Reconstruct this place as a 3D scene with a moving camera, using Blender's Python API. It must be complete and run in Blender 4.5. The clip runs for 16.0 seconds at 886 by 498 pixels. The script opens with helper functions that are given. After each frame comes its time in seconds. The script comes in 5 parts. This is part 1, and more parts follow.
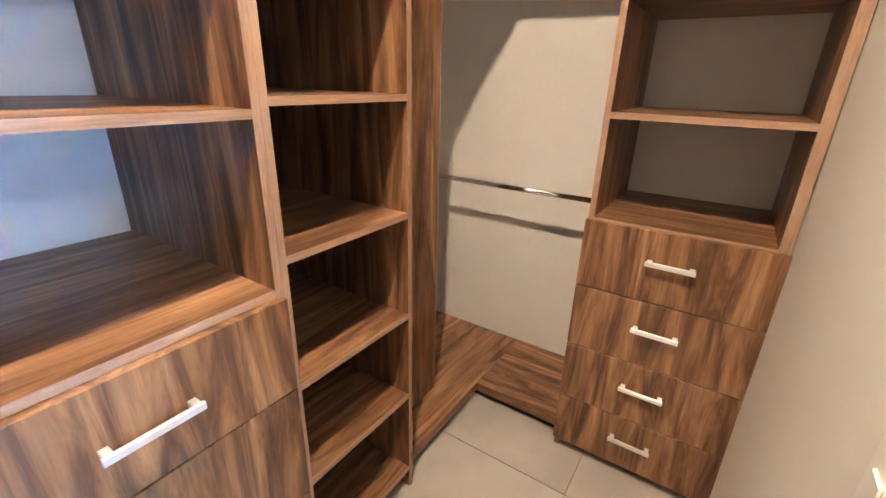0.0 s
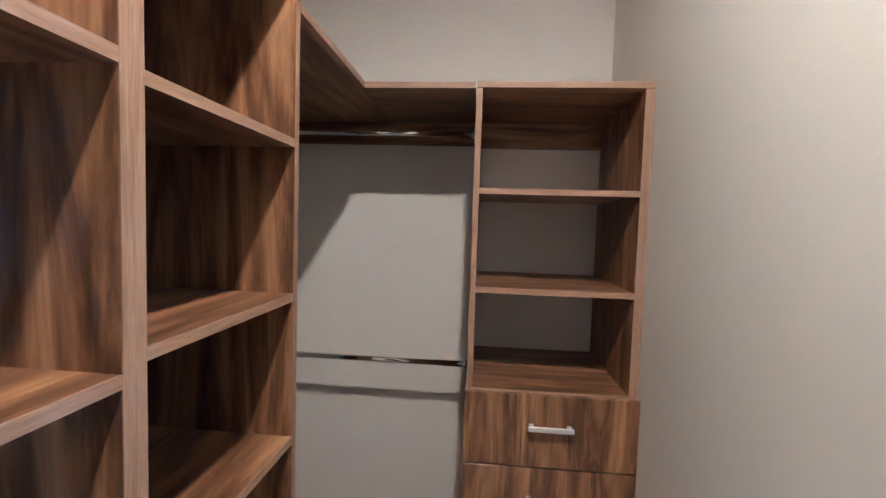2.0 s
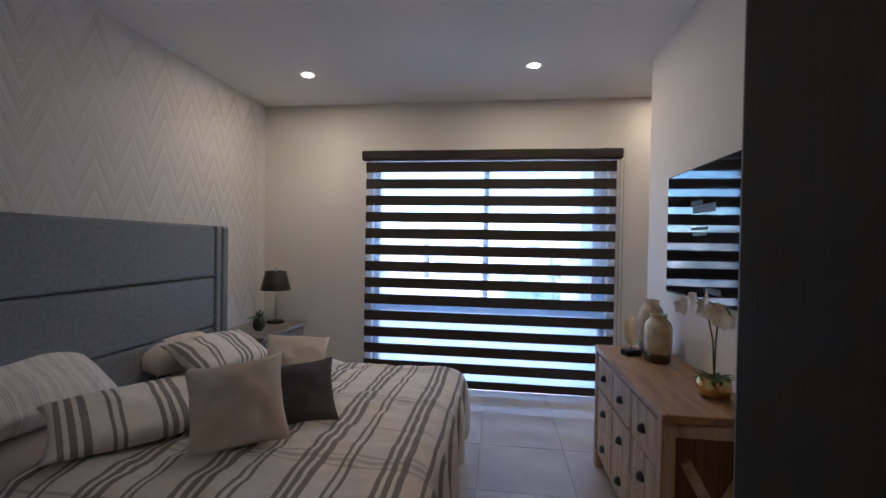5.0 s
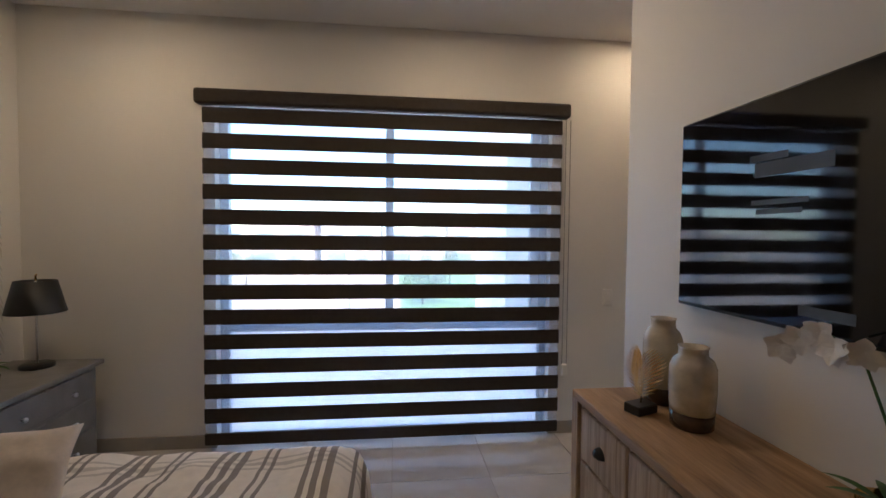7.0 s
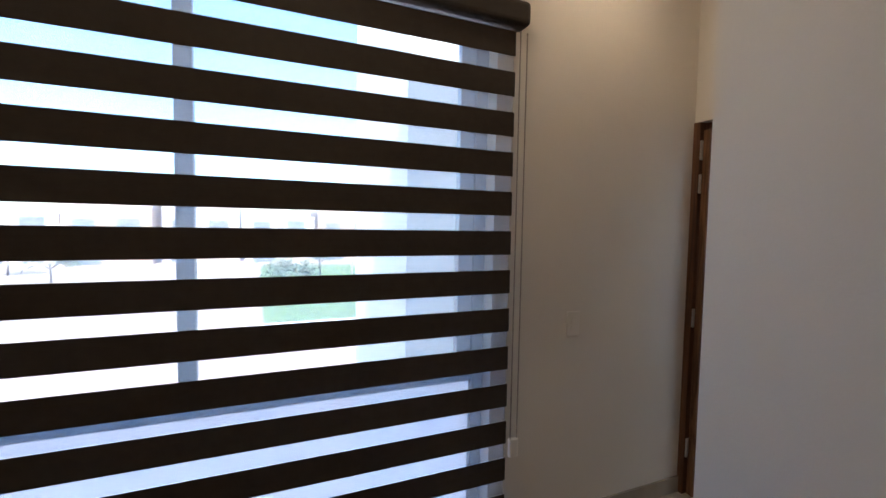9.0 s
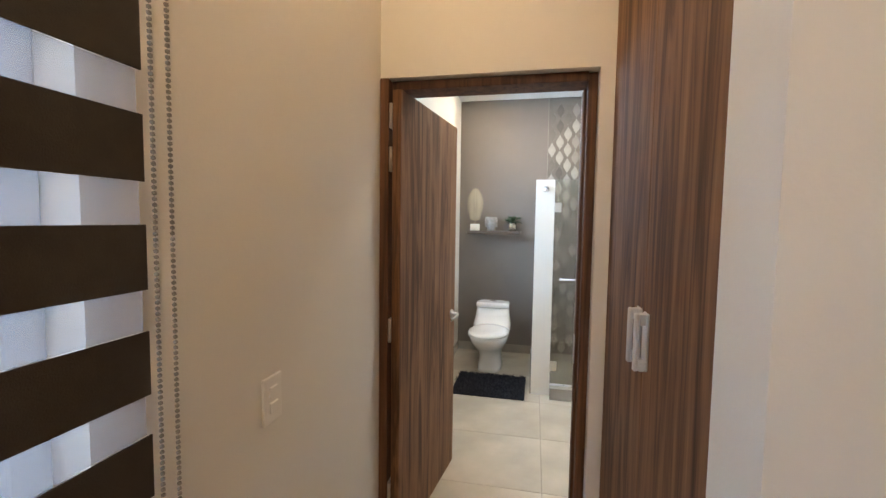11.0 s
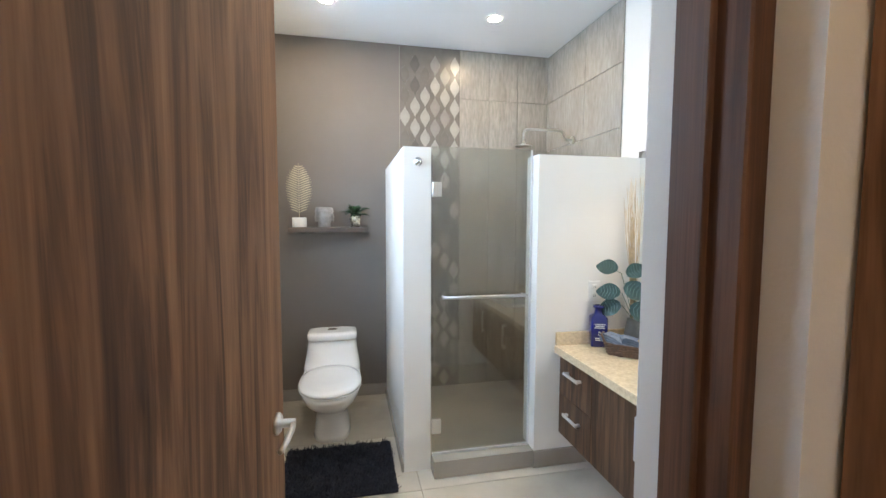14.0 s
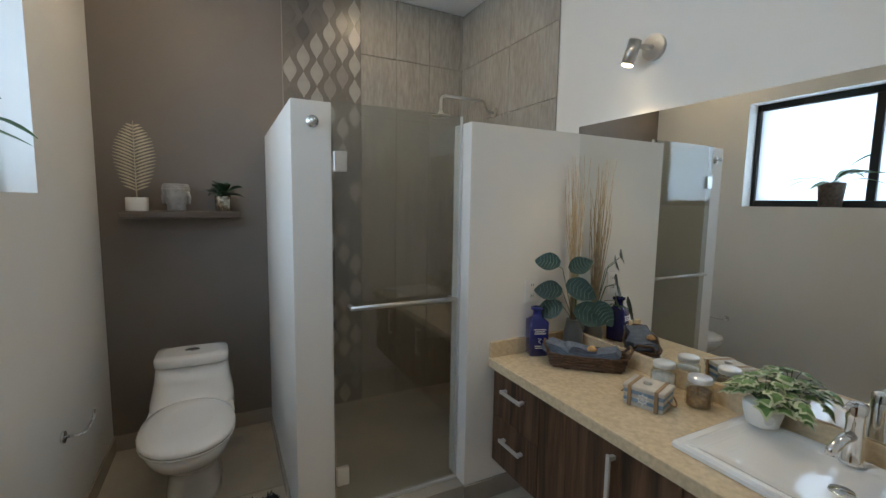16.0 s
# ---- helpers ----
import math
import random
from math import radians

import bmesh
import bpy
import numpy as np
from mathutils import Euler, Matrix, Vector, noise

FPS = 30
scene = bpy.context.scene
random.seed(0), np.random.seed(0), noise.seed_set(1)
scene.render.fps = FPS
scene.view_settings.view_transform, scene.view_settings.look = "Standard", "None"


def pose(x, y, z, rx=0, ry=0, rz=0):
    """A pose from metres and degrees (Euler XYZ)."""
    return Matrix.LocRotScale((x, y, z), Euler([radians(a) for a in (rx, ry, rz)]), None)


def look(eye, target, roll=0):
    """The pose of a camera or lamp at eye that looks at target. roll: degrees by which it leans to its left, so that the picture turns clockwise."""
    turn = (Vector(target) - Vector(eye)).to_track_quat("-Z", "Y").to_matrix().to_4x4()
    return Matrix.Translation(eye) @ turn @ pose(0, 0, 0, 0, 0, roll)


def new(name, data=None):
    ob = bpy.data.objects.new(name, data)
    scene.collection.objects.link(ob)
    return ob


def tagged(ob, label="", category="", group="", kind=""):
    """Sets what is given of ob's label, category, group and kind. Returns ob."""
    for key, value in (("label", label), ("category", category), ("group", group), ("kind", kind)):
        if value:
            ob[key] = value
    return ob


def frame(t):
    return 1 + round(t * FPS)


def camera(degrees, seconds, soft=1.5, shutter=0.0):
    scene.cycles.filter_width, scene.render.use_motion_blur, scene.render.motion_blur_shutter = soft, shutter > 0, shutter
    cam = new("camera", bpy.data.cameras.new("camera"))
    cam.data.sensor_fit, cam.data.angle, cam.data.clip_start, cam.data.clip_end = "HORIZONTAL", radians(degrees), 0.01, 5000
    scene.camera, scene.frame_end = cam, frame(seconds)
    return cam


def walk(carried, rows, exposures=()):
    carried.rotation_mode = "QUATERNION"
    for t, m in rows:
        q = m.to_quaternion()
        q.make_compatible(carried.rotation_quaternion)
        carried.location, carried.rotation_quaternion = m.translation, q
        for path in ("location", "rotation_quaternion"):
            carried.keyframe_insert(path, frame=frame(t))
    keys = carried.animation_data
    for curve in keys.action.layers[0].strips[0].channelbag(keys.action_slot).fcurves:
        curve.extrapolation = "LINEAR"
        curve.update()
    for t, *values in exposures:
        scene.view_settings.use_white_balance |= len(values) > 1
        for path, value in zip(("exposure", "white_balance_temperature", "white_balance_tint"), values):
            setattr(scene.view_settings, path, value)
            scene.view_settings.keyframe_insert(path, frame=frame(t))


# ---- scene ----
cam = camera(91.6, 16.0)
PATH = [
    (0, (2.469, -4.494, 1.466), (0.911, -5.515, 0.737), 1.5),
    (0.5, (2.443, -4.544, 1.517), (0.737, -5.441, 0.984), 1.8),
    (1, (2.393, -4.63, 1.576), (0.534, -5.321, 1.316), 1.9),
    (1.5, (2.393, -4.736, 1.597), (0.449, -5.185, 1.46), 1.6),
    (2, (2.434, -4.838, 1.597), (0.445, -5.009, 1.479), 1.8),
    (2.5, (2.516, -4.902, 1.574), (0.536, -4.633, 1.482), 2.3),
    (3, (2.567, -4.872, 1.569), (0.679, -4.219, 1.487), 2.8),
    (3.5, (2.545, -4.865, 1.511), (1.018, -3.574, 1.495), 2.3),
    (4, (2.503, -4.78, 1.482), (1.478, -3.062, 1.48), 1.9),
    (4.5, (2.514, -4.608, 1.486), (1.97, -2.684, 1.469), 1.5),
    (5, (2.523, -4.344, 1.486), (2.258, -2.362, 1.461), 1.0),
    (5.2, (2.511, -4.267, 1.476), (2.31, -2.277, 1.449), 0.9),
    (6.2, (2.57, -3.62, 1.48), (2.62, -1.62, 1.43), 0.8),
    (7.3, (2.374, -2.878, 1.478), (2.635, -0.897, 1.404), 0.6),
    (7.5, (2.396, -2.744, 1.48), (2.672, -0.765, 1.401), 0.7),
    (8, (2.498, -2.373, 1.484), (2.814, -0.4, 1.394), 0.8),
    (8.5, (2.55, -2.0, 1.487), (3.009, -0.056, 1.39), 0.9),
    (10.8, (2.985, -0.704, 1.477), (4.909, -0.171, 1.344), 0.9),
    (11, (3.047, -0.643, 1.477), (5.0, -0.231, 1.344), 0.8),
    (11.5, (3.179, -0.529, 1.482), (5.172, -0.427, 1.348), 0.6),
    (12, (3.292, -0.429, 1.489), (5.276, -0.634, 1.349), 0.7),
    (12.5, (3.491, -0.424, 1.471), (5.451, -0.796, 1.323), 0.7),
    (13, (3.802, -0.399, 1.473), (5.749, -0.829, 1.324), 0.5),
    (13.5, (4.114, -0.363, 1.46), (6.065, -0.779, 1.317), 0.1),
    (14, (4.406, -0.36, 1.436), (6.355, -0.786, 1.296), 0.2),
    (14.5, (4.635, -0.396, 1.444), (6.579, -0.841, 1.295), 0.3),
    (15, (4.792, -0.386, 1.435), (6.697, -0.972, 1.275), 0.6),
    (15.5, (4.898, -0.402, 1.427), (6.731, -1.18, 1.243), 0.8),
    (16, (4.981, -0.412, 1.436), (6.754, -1.314, 1.225), 0.9),
]
EXPOSURES = [(0, 6.95, 4000, 10), (0.5, 6.8, 4100, 10), (1, 6.7, 3850, 10), (1.5, 6.4, 3700, 10), (2, 6.2, 3500, 10), (2.5, 6.0, 3450, 10), (3, 5.65, 3450, 10), (3.5, 4.75, 3600, 10),
             (4, 3.65, 4250, 10), (4.5, 3.15, 4550, 10), (5, 3.1, 4850, 10), (7.5, 2.65, 5600, 10), (8.5, 2.45, 5600, 10), (11, 3.45, 6800, 10), (11.5, 3.85, 7000, 10), (12, 3.9, 7100, 10), (12.5, 3.85, 7200, 10),
             (13, 3.7, 6900, 10), (13.5, 3.4, 6700, 10), (14, 3.3, 6600, 10), (14.5, 3.1, 6600, 10), (15, 2.7, 6900, 10), (15.5, 2.05, 6950, 10), (16, 1.8, 7100, 10)]
walk(cam, [(t, look(e, g, r)) for t, e, g, r in PATH], EXPOSURES)

# ---- world, sun, large lights ----
world = bpy.data.worlds.new("world")
scene.world = world
world.use_nodes = True
wn = world.node_tree.nodes
sky = wn.new("ShaderNodeTexSky")
sky.sky_type, sky.sun_disc = "NISHITA", False
sky.sun_elevation, sky.sun_rotation = radians(52), radians(200)
sky.dust_density, sky.ozone_density = 0.4, 3.0
world.node_tree.links.new(sky.outputs[0], wn["Background"].inputs[0])
wn["Background"].inputs[1].default_value = 0.15
sun = new("sun", bpy.data.lights.new("sun", "SUN"))
sun.data.energy, sun.data.angle, sun.data.color = 4.0, radians(0.5), (1, 0.95, 0.88)
sun.matrix_world = look((-3, -12, 18), (0, 0, 0))


WARM, AMBER, SOFT = (1, 0.7, 0.4), (1, 0.56, 0.2), (1, 0.82, 0.58)
CLOSET_W, BED_W, HALL_W, BATH_W = 0.9, 1.2, 0.7, 0.9
LAMPS = [("closet", 2.32, -4.75, CLOSET_W, AMBER), ("bed", 0.85, -0.811, BED_W, WARM), ("bed", 2.76, -0.835, BED_W, WARM),
         ("hall", 4.1, -0.4, HALL_W, WARM), ("bath", 7.29, -0.236, BATH_W, SOFT), ("bath", 7.3, -1.35, BATH_W, SOFT),
         ("bath", 5.75, -0.9, BATH_W, SOFT)]
# sky light in the opening of the bathroom window
for n, x, y, z, wx, wz, watts in (("bathroom_sky", 6.27, 0.39, 1.86, 1.4, 0.8, 4.5),):
    l = new(n, bpy.data.lights.new(n, "AREA"))
    l.data.shape, l.data.size, l.data.size_y, l.data.energy, l.data.color = "RECTANGLE", wx, wz, watts, (0.5, 0.73, 1)
    l.matrix_world = look((x, y, z), (x, y - 1, z))


# ---- materials ----
def mat(name, colour=(0.8, 0.8, 0.8), rough=0.5, metal=0.0, vary=0.08, scale=6.0, bump=0.1, bscale=80.0, spec=0.5, coat=0.0, trans=0.0, rand=0.0):
    m = bpy.data.materials.new(name)
    m.use_nodes = True
    n, k = m.node_tree.nodes, m.node_tree.links
    b = n["Principled BSDF"]
    b.inputs["Roughness"].default_value, b.inputs["Metallic"].default_value = rough, metal
    b.inputs["Specular IOR Level"].default_value, b.inputs["Coat Weight"].default_value = spec, coat
    b.inputs["Transmission Weight"].default_value = trans
    tc = n.new("ShaderNodeTexCoord")
    b.inputs["Base Color"].default_value = (*colour, 1)
    if vary:
        t = n.new("ShaderNodeTexNoise")
        t.inputs["Scale"].default_value, t.inputs["Detail"].default_value = scale, 6
        r = n.new("ShaderNodeValToRGB")
        r.color_ramp.elements[0].position, r.color_ramp.elements[1].position = 0.3, 0.7
        r.color_ramp.elements[0].color = (*[c * (1 - vary) for c in colour], 1)
        r.color_ramp.elements[1].color = (*[min(1, c * (1 + vary)) for c in colour], 1)
        k.new(tc.outputs["Object"], t.inputs["Vector"])
        k.new(t.outputs[0], r.inputs[0])
        out = r.outputs[0]
        if rand:
            h = n.new("ShaderNodeHueSaturation")
            o = n.new("ShaderNodeObjectInfo")
            a = n.new("ShaderNodeMapRange")
            a.inputs["To Min"].default_value, a.inputs["To Max"].default_value = 1 - rand, 1 + rand
            k.new(o.outputs["Random"], a.inputs[0])
            k.new(a.outputs[0], h.inputs["Value"])
            k.new(out, h.inputs["Color"])
            out = h.outputs[0]
        k.new(out, b.inputs["Base Color"])
    if bump:
        t2 = n.new("ShaderNodeTexNoise")
        t2.inputs["Scale"].default_value, t2.inputs["Detail"].default_value = bscale, 4
        bp = n.new("ShaderNodeBump")
        bp.inputs["Strength"].default_value, bp.inputs["Distance"].default_value = bump, 0.01
        k.new(tc.outputs["Object"], t2.inputs["Vector"])
        k.new(t2.outputs[0], bp.inputs["Height"])
        k.new(bp.outputs[0], b.inputs["Normal"])
    return m


def wood(name, axis, dark, mid, light, across=16.0, along=0.9, rough=0.5, warp=0.8):
    """Streaked veneer whose grain runs along one axis."""
    m = bpy.data.materials.new(name)
    m.use_nodes = True
    n, k = m.node_tree.nodes, m.node_tree.links
    b = n["Principled BSDF"]
    tc, mp, oi = n.new("ShaderNodeTexCoord"), n.new("ShaderNodeMapping"), n.new("ShaderNodeObjectInfo")
    s = [across] * 3
    s["xyz".index(axis)] = along
    mp.inputs["Scale"].default_value = s
    mul = n.new("ShaderNodeVectorMath")
    mul.operation = "SCALE"
    mul.inputs[0].default_value = (7.3, 11.1, 5.7)
    k.new(oi.outputs["Random"], mul.inputs["Scale"])
    k.new(mul.outputs[0], mp.inputs["Location"])
    k.new(tc.outputs["Object"], mp.inputs["Vector"])
    t = n.new("ShaderNodeTexNoise")
    t.inputs["Scale"].default_value, t.inputs["Detail"].default_value, t.inputs["Distortion"].default_value = 1.0, 5, warp
    t.inputs["Roughness"].default_value = 0.62
    k.new(mp.outputs[0], t.inputs["Vector"])
    r = n.new("ShaderNodeValToRGB")
    e = r.color_ramp.elements
    e[0].position, e[0].color, e[1].position, e[1].color = 0.3, (*dark, 1), 0.72, (*light, 1)
    x = e.new(0.5)
    x.color = (*mid, 1)
    x = e.new(0.43)
    x.color = (*[0.5 * (p + q) for p, q in zip(dark, mid)], 1)
    k.new(t.outputs[0], r.inputs[0])
    f = n.new("ShaderNodeTexNoise")
    f.inputs["Scale"].default_value, f.inputs["Detail"].default_value = 9.0, 3
    k.new(mp.outputs[0], f.inputs["Vector"])
    mx = n.new("ShaderNodeMix")
    mx.data_type, mx.blend_type = "RGBA", "OVERLAY"
    mx.inputs["Factor"].default_value = 0.35
    k.new(r.outputs[0], mx.inputs["A"])
    k.new(f.outputs[0], mx.inputs["B"])
    k.new(mx.outputs["Result"], b.inputs["Base Color"])
    b.inputs["Roughness"].default_value = rough
    bp = n.new("ShaderNodeBump")
    bp.inputs["Strength"].default_value, bp.inputs["Distance"].default_value = 0.12, 0.004
    k.new(f.outputs[0], bp.inputs["Height"])
    k.new(bp.outputs[0], b.inputs["Normal"])
    return m


def glow(name, colour, strength):
    m = bpy.data.materials.new(name)
    m.use_nodes = True
    b = m.node_tree.nodes["Principled BSDF"]
    b.inputs["Emission Color"].default_value, b.inputs["Emission Strength"].default_value = (*colour, 1), strength
    return m


def see_through(name, colour, clear, rough=0.6, cloth=True):
    """A thin sheet: part of the light goes straight through, the rest is scattered or mirrored."""
    m = bpy.data.materials.new(name)
    m.use_nodes = True
    n, k = m.node_tree.nodes, m.node_tree.links
    n.remove(n["Principled BSDF"])
    tr = n.new("ShaderNodeBsdfTransparent")
    mx = n.new("ShaderNodeMixShader")
    mx.inputs[0].default_value = 1 - clear
    if cloth:
        d, tl, m2 = n.new("ShaderNodeBsdfDiffuse"), n.new("ShaderNodeBsdfTranslucent"), n.new("ShaderNodeMixShader")
        d.inputs[0].default_value = tl.inputs[0].default_value = (*colour, 1)
        m2.inputs[0].default_value = 0.6
        k.new(d.outputs[0], m2.inputs[1])
        k.new(tl.outputs[0], m2.inputs[2])
        top = m2
    else:
        tr.inputs[0].default_value = (*colour, 1)
        top = n.new("ShaderNodeBsdfGlossy")
        top.inputs["Roughness"].default_value = rough
    k.new(tr.outputs[0], mx.inputs[1])
    k.new(top.outputs[0], mx.inputs[2])
    k.new(mx.outputs[0], n["Material Output"].inputs[0])
    return m


W3 = ((0.04, 0.017, 0.007), (0.2, 0.103, 0.036), (0.43, 0.25, 0.095))
WOOD = {a: wood("walnut_" + a, a, *W3, across=12, along=1.3, rough=0.36, warp=1.5) for a in "xyz"}
B3 = ((0.045, 0.018, 0.008), (0.18, 0.086, 0.041), (0.28, 0.15, 0.078))
DOORW = {a: wood("door_walnut_" + a, a, *B3, across=13, along=0.8, rough=0.75, warp=1.5) for a in "xyz"}
DEEP = wood("frame_walnut", "z", (0.05, 0.02, 0.01), (0.12, 0.053, 0.026), (0.18, 0.085, 0.045), across=30, rough=0.65)
VANW = wood("vanity_walnut", "z", (0.02, 0.009, 0.005), (0.1, 0.05, 0.027), (0.2, 0.11, 0.062), across=14, along=1.0, warp=1.2)
# walnut out of the light: the shade is put into a near-black colour
SHADEW = wood("shaded_walnut", "z", (0.004, 0.0025, 0.002), (0.007, 0.0045, 0.003), (0.011, 0.007, 0.005), across=30, rough=0.8)
EDGE = wood("edge_band", "z", (0.25, 0.155, 0.085), (0.33, 0.215, 0.125), (0.38, 0.255, 0.155), across=40, along=3)
PINE = wood("rustic_pine", "z", (0.27, 0.18, 0.11), (0.44, 0.33, 0.22), (0.56, 0.44, 0.31), across=22, along=1.4, rough=0.6)
PINETOP = wood("rustic_top", "y", (0.2, 0.11, 0.05), (0.36, 0.22, 0.11), (0.48, 0.31, 0.17), across=14, along=1.2, rough=0.5)
WALL = mat("white_wall", (0.76, 0.735, 0.69), 0.75, vary=0.025, scale=1.7, bump=0.06, bscale=140)
CEIL = mat("ceiling_paint", (0.8, 0.79, 0.77), 0.8, vary=0.02, scale=2, bump=0.04)
GREYW = mat("taupe_wall", (0.2, 0.175, 0.155), 0.7, vary=0.05, scale=2.5, bump=0.05, bscale=120)
WHITE = mat("white_ceramic", (0.84, 0.83, 0.81), 0.08, vary=0.01, bump=0, coat=0.6)
PLAST = mat("white_plastic", (0.8, 0.78, 0.74), 0.35, vary=0.02, bump=0)
CHROME = mat("chrome", (0.8, 0.8, 0.8), 0.12, 1, vary=0.03, bump=0)
STEEL = mat("brushed_steel", (0.62, 0.6, 0.57), 0.3, 1, vary=0.05, bump=0)
SATIN = mat("satin_aluminium", (0.74, 0.74, 0.75), 0.35, 0.6, vary=0.03, bump=0)
BLACK = mat("black_metal", (0.015, 0.015, 0.016), 0.4, 0.3, vary=0.1, bump=0)
BLIND = mat("blind_cloth", (0.036, 0.027, 0.022), 0.85, vary=0.12, scale=30, bump=0.3, bscale=500)
SHEER = see_through("sheer_cloth", (0.75, 0.8, 0.88), 0.74)
GLASS = see_through("clear_glass", (0.93, 0.96, 0.95), 0.93, 0.02, cloth=False)
SHGLASS = see_through("shower_glass", (0.83, 0.84, 0.81), 0.89, 0.005, cloth=False)
FROST = see_through("frosted_glass", (0.9, 0.95, 1.0), 0.25)
ALU = mat("window_aluminium", (0.3, 0.33, 0.38), 0.4, 0.5, vary=0.05, bump=0)
FLOORT = mat("floor_tile", (0.44, 0.405, 0.36), 0.16, vary=0.16, scale=2.2, bump=0.02, rand=0.05)
BATHT = mat("bath_floor_tile", (0.52, 0.47, 0.39), 0.25, vary=0.16, scale=2.6, bump=0.02, rand=0.06)
SHOWT = mat("shower_tile", (0.36, 0.33, 0.29), 0.18, vary=0.2, scale=2.4, bump=0.02, rand=0.08)
GROUT = mat("grout", (0.33, 0.3, 0.26), 0.85, vary=0.1)
MIRROR = mat("mirror_silver", (0.86, 0.88, 0.87), 0.0, 1, vary=0, bump=0)
GREYC = mat("grey_upholstery", (0.21, 0.225, 0.24), 0.9, vary=0.15, scale=40, bump=0.4, bscale=420)
CREAM = mat("cream_cloth", (0.74, 0.64, 0.53), 0.9, vary=0.06, scale=60, bump=0.4, bscale=380)
DARKC = mat("charcoal_cloth", (0.11, 0.105, 0.115), 0.9, vary=0.12, scale=60, bump=0.4, bscale=380)
STONE = mat("cream_marble", (0.64, 0.51, 0.34), 0.14, vary=0.14, scale=55, bump=0.03, coat=0.3)
SCREEN = mat("black_screen", (0.006, 0.006, 0.008), 0.05, vary=0, bump=0, spec=0.7)
GREYP = mat("grey_paint", (0.21, 0.2, 0.185), 0.5, vary=0.12, scale=8, bump=0.1)
GOLD = mat("brushed_gold", (0.72, 0.47, 0.18), 0.25, 1, vary=0.12, scale=30, bump=0.2)
GREEN = mat("leaf_green", (0.05, 0.12, 0.035), 0.45, vary=0.35, scale=30)
LAMPG = glow("lamp_lens", (1, 0.86, 0.62), 6)


def stripes(name, axis, period=0.34, depth=0.85):
    """Woven cotton with groups of grey-brown bands, and a faint second set across."""
    m = mat(name, (0.76, 0.71, 0.64), 0.9, vary=0.06, scale=25, bump=0.25, bscale=320)
    n, k = m.node_tree.nodes, m.node_tree.links
    b = n["Principled BSDF"]
    base = b.inputs["Base Color"].links[0].from_socket
    tc, sp = n.new("ShaderNodeTexCoord"), n.new("ShaderNodeSeparateXYZ")
    k.new(tc.outputs["Object"], sp.inputs[0])

    def band(out, period, groups):
        d = n.new("ShaderNodeMath")
        d.operation = "DIVIDE"
        d.inputs[1].default_value = period
        k.new(out, d.inputs[0])
        f = n.new("ShaderNodeMath")
        f.operation = "FRACT"
        k.new(d.outputs[0], f.inputs[0])
        r = n.new("ShaderNodeValToRGB")
        r.color_ramp.interpolation = "CONSTANT"
        e = r.color_ramp.elements
        e[0].color = (0, 0, 0, 1)
        e[1].position, e[1].color = 0.999, (0, 0, 0, 1)
        for lo, hi in groups:
            p = e.new(lo)
            p.color = (1, 1, 1, 1)
            p = e.new(hi)
            p.color = (0, 0, 0, 1)
        k.new(f.outputs[0], r.inputs[0])
        return r.outputs[0]

    one = band(sp.outputs["XYZ".index(axis)], period, ((0.06, 0.12), (0.17, 0.24), (0.29, 0.37), (0.56, 0.60), (0.66, 0.70)))
    mx = n.new("ShaderNodeMix")
    mx.data_type = "RGBA"
    sc = n.new("ShaderNodeMath")
    sc.operation = "MULTIPLY"
    sc.inputs[1].default_value = depth
    k.new(one, sc.inputs[0])
    k.new(sc.outputs[0], mx.inputs["Factor"])
    k.new(base, mx.inputs["A"])
    mx.inputs["B"].default_value = (0.17, 0.15, 0.14, 1)
    two = band(sp.outputs["Z" if axis == "Z" else "Y"], period * 1.9, ((0.1, 0.12), (0.15, 0.18), (0.21, 0.23), (0.62, 0.635)))
    m2, s2 = n.new("ShaderNodeMix"), n.new("ShaderNodeMath")
    m2.data_type, s2.operation = "RGBA", "MULTIPLY"
    s2.inputs[1].default_value = depth * 0.45
    k.new(two, s2.inputs[0])
    k.new(s2.outputs[0], m2.inputs["Factor"])
    k.new(mx.outputs["Result"], m2.inputs["A"])
    m2.inputs["B"].default_value = (0.2, 0.18, 0.17, 1)
    k.new(m2.outputs["Result"], b.inputs["Base Color"])
    return m


STRIPE = stripes("striped_cotton_x", "X")
STRIPEL = stripes("striped_pillow", "X")
FINE = stripes("fine_striped_pillow", "X", 0.09, 0.3)


# ---- mesh helpers ----
def box(bm, x0, y0, z0, x1, y1, z1, bevel=0.0, seg=1):
    v = [bm.verts.new(p) for p in ((x0, y0, z0), (x1, y0, z0), (x1, y1, z0), (x0, y1, z0), (x0, y0, z1), (x1, y0, z1), (x1, y1, z1), (x0, y1, z1))]
    f = [bm.faces.new([v[i] for i in q]) for q in ((3, 2, 1, 0), (4, 5, 6, 7), (0, 1, 5, 4), (1, 2, 6, 5), (2, 3, 7, 6), (3, 0, 4, 7))]
    if bevel:
        e = list({e for g in f for e in g.edges})
        bmesh.ops.bevel(bm, geom=e, offset=bevel, segments=seg, affect="EDGES", profile=0.5)
    return bm


def B(*a, **kw):
    return box(bmesh.new(), *a, **kw)


